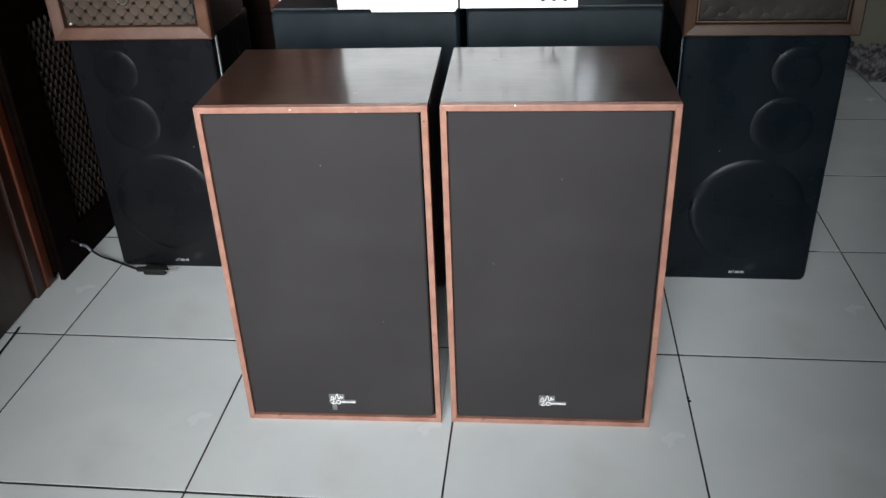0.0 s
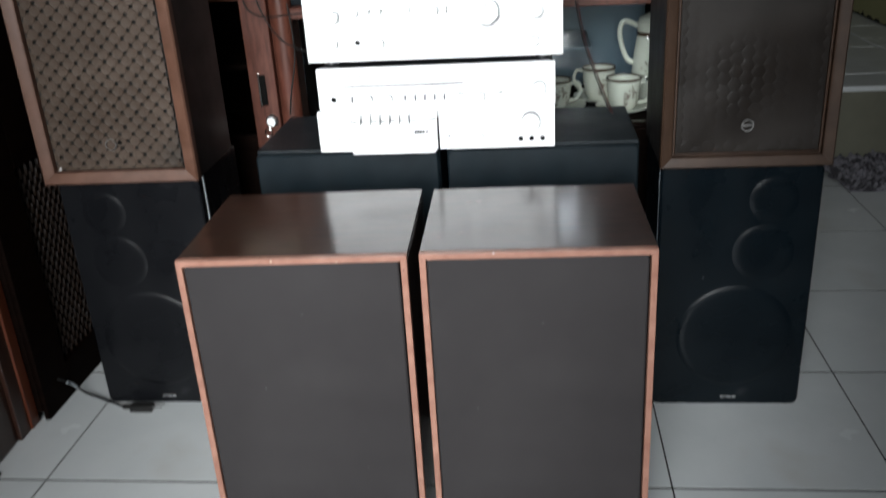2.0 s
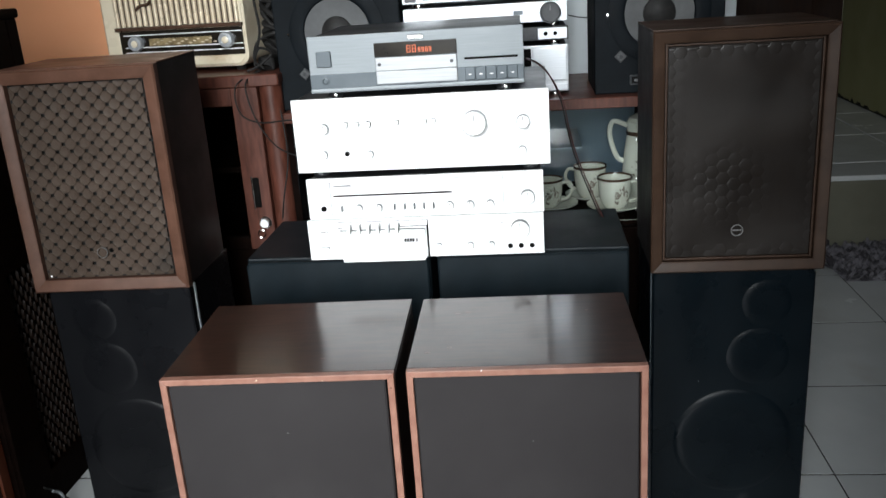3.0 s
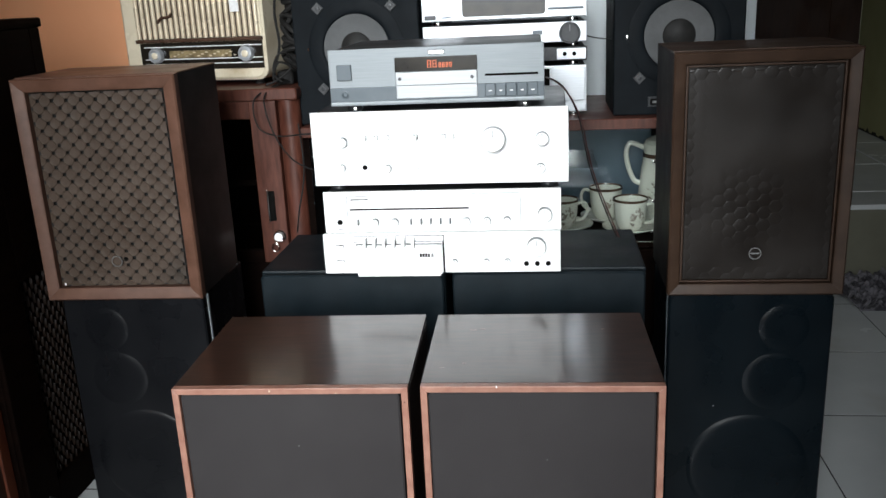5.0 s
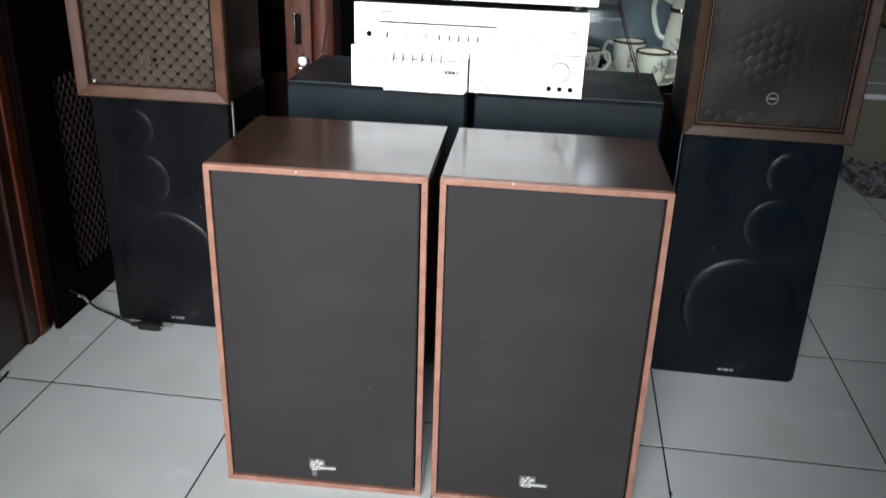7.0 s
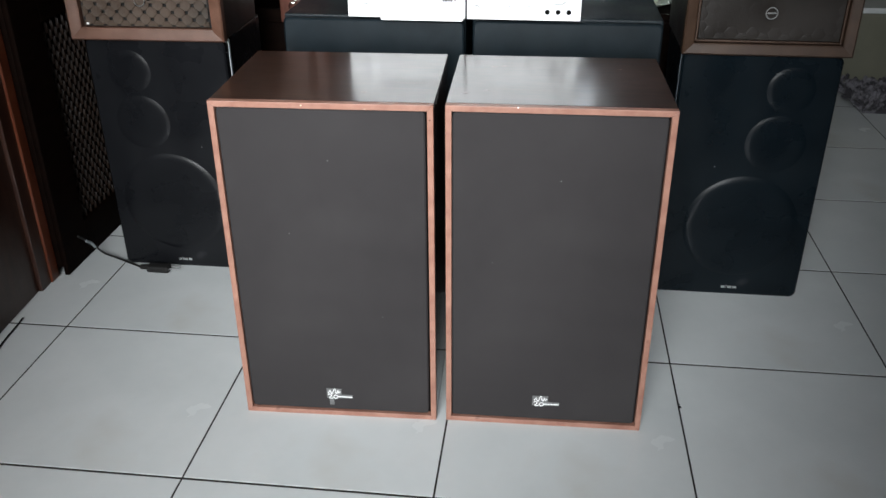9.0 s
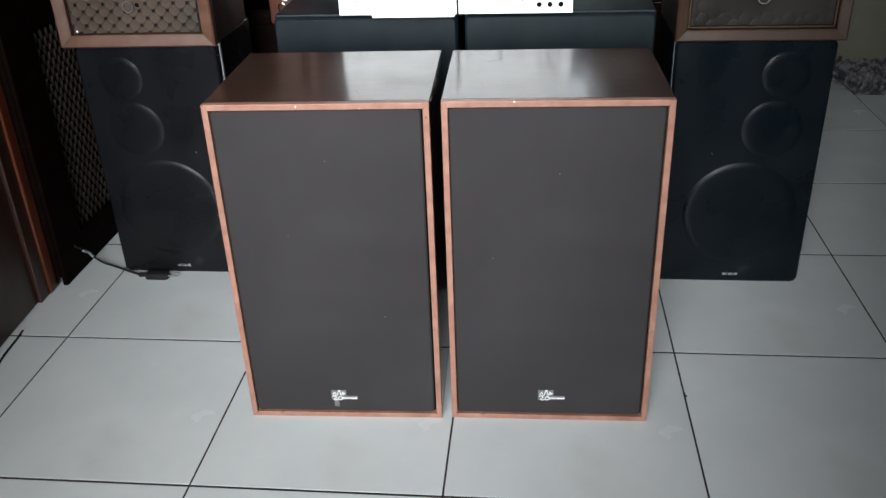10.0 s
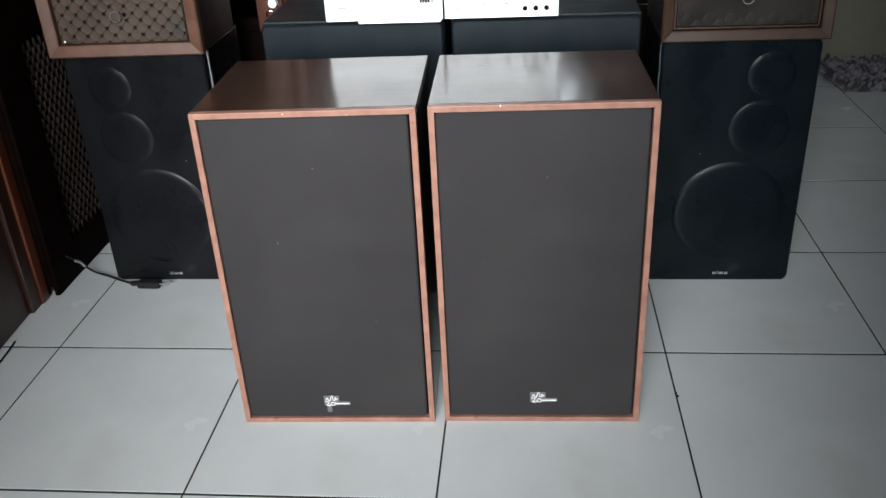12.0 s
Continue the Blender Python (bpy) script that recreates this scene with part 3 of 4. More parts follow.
# ---- pair of black speakers that carry the hi-fi ----
def black_speaker(x0, x1, yf, h, depth):
    w = x1 - x0
    s = thing("black_speaker", (x0, yf, 0), 0, "tall matt black speaker under the silver hi-fi", "speaker", "black speakers")
    part("cabinet", box(0, w, 0.0165, depth, 0.0, h, 0.003), VINYL_TOP, s)
    part("grille", slab(0.002, w - 0.002, 0.01, h - 0.004, 0, 0.0165, 0.008, 4), VINYL_TOP, s, "black front cover")
    return s


black_speaker(0.046, 0.389, 0.598, 0.590, 0.265)
black_speaker(0.401, 0.747, 0.604, 0.590, 0.265)


# ---- silver hi-fi ----
def knob(s, x, z, r, d, label="", mat=ALU, yf=0.0):
    k = part("knob", lathe([(r * 0.97, d * 0.86), (r * 0.93, d), (r * 0.85, d), (r * 0.8, d * 0.93), (0, d * 0.9)], (x, yf, z), "-y", 28), mat, s, label)
    part("knob_side", lathe([(r * 0.96, 0), (r, d * 0.08), (r, d * 0.8), (r * 0.965, d * 0.87)], (x, yf, z), "-y", 28), KNOBSIDE if mat is ALU else mat, k)
    part("pointer", box(x - 0.0006, x + 0.0006, yf - d * 1.02, yf - d * 0.8, z + r * 0.2, z + r * 0.8, 0), PRINT, k)
    return k


def socket(s, x, z, r=0.0045):
    part("socket", lathe([(r, 0), (r, 0.001), (r * 0.75, 0.0012), (r * 0.7, 0.0006), (0, 0.0006)], (x, 0, z), "-y", 20), HOLE, s)


def hifi(name, x0, x1, z0, z1, yf, depth, panel, label, category, feet=0.0, turn=0.0, case=CASE):
    w, h = x1 - x0, z1 - z0
    s = thing(name, (x0, yf, z0 - feet), turn, label, category, "silver hi-fi")
    body = part("case", box(0.004, w - 0.004, 0.0075, depth, feet + 0.002, feet + h - 0.002, 0.002), case, s, "dark steel case")
    part("front_panel", box(0, w, 0, 0.008, feet, feet + h, 0.0014), panel, s, "metal front panel")
    if feet:
        for fx in (0.035, w - 0.035):
            for fy in (0.03, depth - 0.04):
                part("foot", lathe([(0.012, 0), (0.014, feet * 0.3), (0.013, feet * 0.9), (0.013, feet + 0.003)], (fx, fy, 0), "z", 20), CASE, s)
    return s


def big_amplifier():
    s = hifi("amplifier", 0.170, 0.611, 0.7545, 0.8825, 0.590, 0.33, ALU, "silver stereo amplifier with brushed front and round knobs", "amplifier", 0.0115, -0.8)
    z0 = 0.0115 - 0.7545
    for x, z, r, d in ((0.225, 0.832, 0.0085, 0.014), (0.221, 0.787, 0.006, 0.012), (0.302, 0.785, 0.006, 0.012), (0.567, 0.831, 0.011, 0.016), (0.564, 0.781, 0.0075, 0.013)):
        knob(s, x - 0.170, z + z0, r, d, "silver knob")
    knob(s, 0.485 - 0.170, 0.832 + z0, 0.021, 0.02, "large silver volume knob")
    for x in (0.263, 0.283, 0.303, 0.352, 0.400, 0.415):
        b = part("switch", box(x - 0.1735, x - 0.1665, -0.012, 0, 0.834 + z0, 0.8405 + z0, 0.0008), ALU, s)
        part("switch_gap", box(x - 0.1736, x - 0.1658, -0.0006, 0.001, 0.8338 + z0, 0.8413 + z0, 0), HOLE, b)
    part("switch", box(0.348 - 0.17, 0.355 - 0.17, -0.010, 0, 0.781 + z0, 0.787 + z0, 0.0008), ALU, s)
    socket(s, 0.261 - 0.170, 0.786 + z0)
    return s


def receiver():
    s = hifi("receiver", 0.1815, 0.598, 0.669, 0.743, 0.588, 0.28, ALU, "slim silver receiver with a row of small knobs", "receiver")
    dx, dz = -0.1815, -0.669
    L = lambda a, b, c, d, nm="printed_line", m=HOLE, y=-0.0006: part(nm, box(a + dx, b + dx, y, 0.001, c + dz, d + dz, 0), m, s)
    L(0.228, 0.439, 0.7095, 0.7125, "dial_window", HOLE)
    L(0.200, 0.262, 0.7345, 0.7352)
    L(0.223, 0.2238, 0.676, 0.7345)
    L(0.528, 0.5287, 0.675, 0.737)
    L(0.440, 0.527, 0.7362, 0.7368)
    L(0.230, 0.262, 0.728, 0.730)
    L(0.205, 0.216, 0.675, 0.6758)
    part("button", box(0.203 + dx, 0.217 + dx, -0.004, 0, 0.7155 + dz, 0.7195 + dz, 0.0006), ALU, s)
    for x, r in ((0.273, 0.0068), (0.308, 0.0068), (0.434, 0.0068), (0.470, 0.0068), (0.505, 0.0068)):
        knob(s, x + dx, 0.6885 + dz, r, 0.013, "small silver knob")
    knob(s, 0.570 + dx, 0.699 + dz, 0.012, 0.016, "silver tuning knob")
    for x in (0.243, 0.337, 0.355, 0.372, 0.389, 0.406):
        part("switch", box(x - 0.0012 + dx, x + 0.0012 + dx, -0.009, 0, 0.684 + dz, 0.694 + dz, 0.0004), KNOBSIDE, s)
    socket(s, 0.209 + dx, 0.6885 + dz, 0.005)
    return s


def cassette_deck():
    s = hifi("cassette_deck", 0.1755, 0.5965, 0.5935, 0.6675, 0.586, 0.27, ALU, "slim silver cassette deck with piano keys", "cassette deck", 0.0025)
    dx, dz = -0.1755, 0.0025 - 0.5935
    for z in (0.642, 0.6135):
        b = part("button", box(0.198 + dx, 0.212 + dx, -0.004, 0, z + dz, z + 0.004 + dz, 0.0006), ALU, s)
        part("button_gap", box(0.1975 + dx, 0.2128 + dx, -0.0006, 0.001, z - 0.0004 + dz, z + 0.0052 + dz, 0), HOLE, b)
    d = part("cassette_door", box(0.236 + dx, 0.388 + dx, -0.008, 0, 0.5925 + dz, 0.647 + dz, 0.0015), ALU, s, "silver cassette door")
    part("door_lip", box(0.238 + dx, 0.386 + dx, -0.013, -0.004, 0.5915 + dz, 0.5945 + dz, 0.001), ALU, d)
    part("key_rail", box(0.232 + dx, 0.392 + dx, -0.006, 0, 0.654 + dz, 0.6625 + dz, 0.001), ALU, s)
    part("rail_gap", box(0.231 + dx, 0.393 + dx, -0.0006, 0.001, 0.6625 + dz, 0.6634 + dz, 0), HOLE, s)
    part("rail_gap", box(0.231 + dx, 0.389 + dx, -0.0068, -0.005, 0.6533 + dz, 0.6540 + dz, 0), HOLE, s)
    for a, b, c, e in ((0.2345, 0.2360, 0.5935, 0.648), (0.2345, 0.3885, 0.6470, 0.6482)):
        part("door_gap", box(a + dx, b + dx, -0.0008, 0.001, c + dz, e + dz, 0), HOLE, s)
    part("shadow_gap", box(0.390 + dx, 0.3935 + dx, -0.001, 0.001, 0.5935 + dz, 0.6625 + dz, 0), HOLE, s)
    for i in range(6):
        x = 0.250 + i * 0.0172 + dx
        k = box(x - 0.0072, x + 0.0056, -0.016, -0.004, 0.6545 + dz, 0.661 + dz, 0.001)
        box(x + 0.001, x + 0.0056, -0.0175, -0.006, 0.644 + dz, 0.656 + dz, 0.001, bm=k)
        k = part("piano_key", k, ALU, s, "silver piano key")
        part("key_gap", box(x + 0.0003, x + 0.0063, -0.0084, -0.007, 0.643 + dz, 0.6535 + dz, 0), HOLE, k)
        part("key_gap", box(x + 0.0063, x + 0.0074, -0.0068, -0.005, 0.6540 + dz, 0.6618 + dz, 0), HOLE, k)
    for i in range(4):
        part("counter_digit", box(0.350 + i * 0.0048 + dx, 0.3538 + i * 0.0048 + dx, -0.0092, -0.007, 0.6255 + dz, 0.632 + dz, 0), HOLE, d)
    part("counter_button", box(0.3705 + dx, 0.3745 + dx, -0.0105, -0.007, 0.6255 + dz, 0.632 + dz, 0.0004), PRINT, d)
    part("printed_line", box(0.245 + dx, 0.280 + dx, -0.0086, -0.007, 0.606 + dz, 0.607 + dz, 0), PRINT, d)
    part("printed_line", box(0.242 + dx, 0.378 + dx, -0.0086, -0.007, 0.6145 + dz, 0.6151 + dz, 0), PRINT, d)
    for x in (0.411, 0.467, 0.504):
        knob(s, x + dx, 0.614 + dz, 0.0055, 0.010, "small silver knob")
    part("switch", box(0.430 + dx, 0.4325 + dx, -0.008, 0, 0.608 + dz, 0.616 + dz, 0.0005), ALU, s)
    part("printed_line", box(0.407 + dx, 0.4076 + dx, -0.0006, 0.001, 0.640 + dz, 0.654 + dz, 0), PRINT, s)
    part("printed_line", box(0.520 + dx, 0.528 + dx, -0.0006, 0.001, 0.652 + dz, 0.653 + dz, 0), PRINT, s)
    knob(s, 0.555 + dx, 0.6415 + dz, 0.0165, 0.016, "large silver volume knob")
    for x in (0.537, 0.556, 0.575):
        socket(s, x + dx, 0.609 + dz, 0.0045)
    return s


def cd_player():
    s = hifi("cd_player", 0.211, 0.572, 0.893, 0.987, 0.586, 0.28, TITAN, "grey compact-disc player with lit orange display", "disc player", 0.0115, 0.4)
    dx, dz = -0.211, 0.0115 - 0.893
    part("lower_band", box(0.0005, 0.3605, -0.002, 0.001, 0.9005 + dz, 0.924 + dz, 0.0005), TITAN_DARK, s, "darker lower band")
    part("foot_lip", box(0.0, 0.361, -0.004, 0.002, 0.8935 + dz, 0.9005 + dz, 0.0015), TITAN, s)
    part("power_button", box(0.225 + dx, 0.250 + dx, -0.004, 0, 0.936 + dz, 0.962 + dz, 0.001), TITAN_DARK, s, "square power button")
    part("phone_socket", lathe([(0.0065, 0.001), (0.0065, 0.004), (0.0045, 0.0045), (0.003, 0.003), (0, 0.003)], (0.237 + dx, 0, 0.913 + dz), "-y", 24), TITAN_DARK, s)
    socket(s, 0.237 + dx, 0.9132 + dz, 0.003)
    dsp = part("display_window", box(0.324 + dx, 0.462 + dx, -0.003, 0, 0.9475 + dz, 0.971 + dz, 0.001), DIAL, s, "dark display window")
    for i, (x, wd) in enumerate(((0.379, 0.0065), (0.388, 0.0065), (0.398, 0.004), (0.404, 0.004), (0.410, 0.004), (0.416, 0.004))):
        o = bmesh.new()
        z0, z1 = (0.953, 0.965) if i < 2 else (0.953, 0.961)
        t = 0.0011
        for a, b, c, e in ((0, wd, z1 - t, z1), (0, wd, z0, z0 + t), (0, wd, (z0 + z1 - t) / 2, (z0 + z1 + t) / 2), (0, t, z0, z1), (wd - t, wd, z0, z1)):
            box(x + a + dx, x + b + dx, -0.0036, -0.0025, c + dz, e + dz, 0, bm=o)
        part("display_segment", o, ORANGE, dsp, "lit orange segments")
    part("disc_tray", box(0.325 + dx, 0.4615 + dx, -0.006, 0, 0.925 + dz, 0.9465 + dz, 0.0012), TRAY, s, "closed silver disc tray")
    part("tray_flap", box(0.325 + dx, 0.4615 + dx, -0.005, 0, 0.903 + dz, 0.9245 + dz, 0.0012), TRAY, s, "silver tray flap")
    for x in (0.332, 0.453):
        part("tray_screw", lathe([(0.003, 0), (0.003, 0.0012), (0, 0.0015)], (x + dx, -0.0055, 0.936 + dz), "-y", 14), CASE, s)
    part("slot", box(0.474 + dx, 0.562 + dx, -0.0007, 0.001, 0.936 + dz, 0.9395 + dz, 0), HOLE, s)
    for i in range(5):
        part("button", box(0.474 + i * 0.0176 + dx, 0.4908 + i * 0.0176 + dx, -0.005, 0, 0.9025 + dz, 0.9235 + dz, 0.0012), TITAN_DARK, s, "grey transport button")
        part("button_mark", box(0.480 + i * 0.0176 + dx, 0.485 + i * 0.0176 + dx, -0.0056, -0.0045, 0.911 + dz, 0.9125 + dz, 0), WHITE, s)
    part("badge", slab(0.381 + dx, 0.408 + dx, 0.9745 + dz, 0.981 + dz, -0.002, 0.0005, 0.003, 4), CHROME, s, "small silver badge")
    for x in (0.248, 0.540):
        part("foot_cap", lathe([(0.004, 0), (0.0035, 0.002), (0, 0.003)], (x + dx, 0.017, 0.004), "-y", 16), CHROME, s)
    return s


cassette_deck()
receiver()
big_amplifier()
cd_player()


# ---- display cabinet: tall wing and low glazed part ----
def tall_wing():
    s = thing("cabinet_wing", (-0.62, 1.05, 0), 0, "tall red mahogany cabinet wing with glazed locked door", "cabinet")
    X = lambda v: v + 0.62
    part("top_board", slab(0, X(0.020), 0.853, 0.88, -0.004, 0.42, 0.006, 4), MAHOGANY, s)
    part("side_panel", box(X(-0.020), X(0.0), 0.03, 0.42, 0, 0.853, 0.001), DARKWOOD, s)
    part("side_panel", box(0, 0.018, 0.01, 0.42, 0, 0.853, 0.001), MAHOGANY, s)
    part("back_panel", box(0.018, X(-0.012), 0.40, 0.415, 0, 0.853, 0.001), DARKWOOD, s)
    # rounded corner column
    part("corner_column", lathe([(0.026, 0.47), (0.026, 0.853)], (X(-0.008), 0.027, 0), "z", 28), MAHOGANY, s, "rounded glossy corner column")
    d = part("door", box(X(-0.094), X(-0.032), -0.002, 0.018, 0.47, 0.852, 0.002), MAHOGANY, s, "mahogany door stile")
    part("door_rail", box(0.02, X(-0.094), -0.002, 0.018, 0.812, 0.852, 0.002), MAHOGANY, d)
    # near-black lower rail and added base stand in for shade on the mahogany
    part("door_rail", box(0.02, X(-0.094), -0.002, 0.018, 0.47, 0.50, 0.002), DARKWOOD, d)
    part("shaded_base_panel", box(0.018, X(-0.002), 0.004, 0.030, 0.0, 0.468, 0.002), DARKWOOD, s)
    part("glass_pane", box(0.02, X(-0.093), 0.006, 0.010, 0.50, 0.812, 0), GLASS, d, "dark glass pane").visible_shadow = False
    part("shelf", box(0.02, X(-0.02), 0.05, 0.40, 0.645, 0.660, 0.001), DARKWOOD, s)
    h = part("pull_slot", box(X(-0.070), X(-0.055), -0.004, 0.0, 0.572, 0.644, 0.002), HOLE, d, "recessed dark pull")
    part("pull_edge", box(X(-0.073), X(-0.0695), -0.005, 0.0, 0.569, 0.647, 0.001), CHROME, h)
    k = part("lock", lathe([(0.0155, 0), (0.0155, 0.002), (0.013, 0.005), (0.012, 0.005), (0.0105, 0.003), (0, 0.003)], (X(-0.052), -0.002, 0.535), "-y", 28), CHROME, d, "round chrome lock with key")
    kb = lathe([(0.010, 0), (0.010, 0.002), (0, 0.002)], (X(-0.050), -0.018, 0.537), "-y", 20)
    box(X(-0.0545), X(-0.0515), -0.018, -0.004, 0.533, 0.537, 0.0005, bm=kb)
    part("key", kb, WHITE, k, "pale key head")
    part("key_ring", sweep([(X(-0.061) + 0.008 * math.cos(a), -0.012, 0.510 + 0.010 * math.sin(a)) for a in [i * 0.7 for i in range(10)]], 0.0012, 6, 3), CHROME, k)
    return s


def glazed_part():
    s = thing("glass_cabinet", (0.02, 1.05, 0), 0, "low mahogany display cabinet with crockery behind glass", "cabinet")
    X = lambda v: v - 0.02
    part("top_board", slab(0.0, X(0.90), 0.766, 0.790, -0.006, 0.42, 0.004, 4), MAHOGANY, s)
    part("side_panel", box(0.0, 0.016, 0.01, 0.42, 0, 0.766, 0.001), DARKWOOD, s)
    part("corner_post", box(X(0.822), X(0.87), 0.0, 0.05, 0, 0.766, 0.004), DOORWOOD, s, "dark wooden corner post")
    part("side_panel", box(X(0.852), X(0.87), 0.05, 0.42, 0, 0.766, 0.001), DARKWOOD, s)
    part("back_panel", box(0.016, X(0.852), 0.40, 0.415, 0, 0.766, 0.001), HAZEBLUE, s)
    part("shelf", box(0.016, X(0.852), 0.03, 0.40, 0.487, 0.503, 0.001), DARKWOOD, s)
    part("shelf", box(0.016, X(0.70), 0.16, 0.40, 0.640, 0.648, 0.001), HAZEBLUE, s)
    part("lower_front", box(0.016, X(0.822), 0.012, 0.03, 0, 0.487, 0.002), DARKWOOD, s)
    gl = part("glass_pane", box(0.016, X(0.818), 0.010, 0.014, 0.505, 0.764, 0), GLASS, s, "sliding clear glass pane")
    gl.visible_shadow = False
    for z in (0.69, 0.60, 0.53):
        part("glass_clip", lathe([(0.004, 0), (0.0035, 0.003), (0, 0.004)], (X(0.812), 0.010, z), "-y", 14), CHROME, gl)
    return s


tall_wing()
glazed_part()


def cup(at, r, h, turn, handle=True, ware=CUPPLAIN, name="teacup", label="ivory teacup with brown flowers and a dark rim"):
    s = thing(name, at, turn, label, "cup", "crockery in the cabinet")
    prof = [(0, 0.002), (r * 0.55, 0), (r * 0.62, 0.003), (r * 0.80, h * 0.18), (r * 0.93, h * 0.5), (r * 0.97, h * 0.93), (r * 0.94, h * 0.95), (r * 0.86, h * 0.5), (r * 0.6, h * 0.15), (0, h * 0.12)]
    b = part("bowl", lathe(prof, (0, 0, 0), "z", 36), ware, s)
    part("rim", lathe([(r * 0.965, h * 0.92), (r * 1.01, h * 0.94), (r * 1.02, h), (r * 0.97, h * 1.005), (r * 0.94, h * 0.96)], (0, 0, 0), "z", 36), BROWNRIM, b, "dark brown rim")
    if handle:
        motif(s, r * 0.965, h * 0.52, -78 - turn, 3, 0.030)
        part("handle", sweep([(r * 0.9, 0, h * 0.82), (r * 1.35, 0, h * 0.85), (r * 1.55, 0, h * 0.6), (r * 1.3, 0, h * 0.3), (r * 0.85, 0, h * 0.22)], 0.0042, 8, 6), CUPPLAIN, s)
    return s


def motif(owner, radius, z, angle, seed, size):
    """A loose spray of brown glaze leaves laid on a round wall."""
    rnd = random.Random(seed)
    o = bmesh.new()
    for i in range(26):
        da, dz = rnd.gauss(0, size * 0.32) / radius, rnd.gauss(0, size * 0.30)
        ln, wd, tilt = rnd.uniform(0.003, 0.0065), rnd.uniform(0.0012, 0.0024), rnd.uniform(0, 3.14)
        ring = []
        for u, v in ((ln, 0), (ln * 0.3, wd), (-ln * 0.6, wd * 0.6), (-ln, 0), (-ln * 0.6, -wd * 0.6), (ln * 0.3, -wd)):
            a = radians(angle) + da + (u * math.cos(tilt) - v * math.sin(tilt)) / radius
            rr = radius + 0.0005
            ring.append(o.verts.new((rr * math.cos(a), rr * math.sin(a), z + dz + u * math.sin(tilt) + v * math.cos(tilt))))
        o.faces.new(ring)
    return part("flower_motif", o, GLAZE, owner, "grey-brown flower spray")


def saucer(at, r):
    return solid("saucer", lathe([(0, 0.001), (r * 0.5, 0), (r * 0.6, 0.003), (r, 0.013), (r * 1.0, 0.0155), (r * 0.6, 0.0065), (0, 0.005)], (0, 0, 0), "z", 40), CUPPLAIN, "ivory saucer under a teacup", "saucer", "crockery in the cabinet", at=at)


saucer((0.773, 1.165, 0.503), 0.066)
cup((0.773, 1.165, 0.5085), 0.041, 0.075, -20)
saucer((0.722, 1.270, 0.503), 0.062)
cup((0.722, 1.270, 0.5085), 0.041, 0.080, 160)
saucer((0.625, 1.19, 0.503), 0.062)
cup((0.613, 1.19, 0.5085), 0.039, 0.07, 0, True, CUPPLAIN, "mug", "ivory mug with angular handle")


def coffee_pot():
    s = thing("coffee_pot", (0.857, 1.275, 0.503), 0, "tall ivory coffee pot with brown flowers", "coffee pot", "crockery in the cabinet")
    part("body", lathe([(0, 0.001), (0.045, 0), (0.05, 0.01), (0.056, 0.06), (0.05, 0.12), (0.043, 0.165), (0.044, 0.19), (0.04, 0.192), (0, 0.19)], (0, 0, 0), "z", 40), CUPPLAIN, s)
    motif(s, 0.0555, 0.082, -105, 5, 0.050)
    part("band", lathe([(0.0450, 0.158), (0.0458, 0.163), (0.0450, 0.168)], (0, 0, 0), "z", 40), BROWNRIM, s)
    part("lid", lathe([(0.042, 0.191), (0.038, 0.2), (0.015, 0.21), (0.006, 0.213), (0.011, 0.222), (0.006, 0.23), (0, 0.231)], (0, 0, 0), "z", 32), CUPPLAIN, s)
    part("handle", sweep([(-0.043, 0, 0.18), (-0.075, 0, 0.192), (-0.086, 0, 0.168), (-0.079, 0, 0.130), (-0.066, 0, 0.100), (-0.051, 0, 0.092)], 0.0062, 10, 6), CUPPLAIN, s)


coffee_pot()


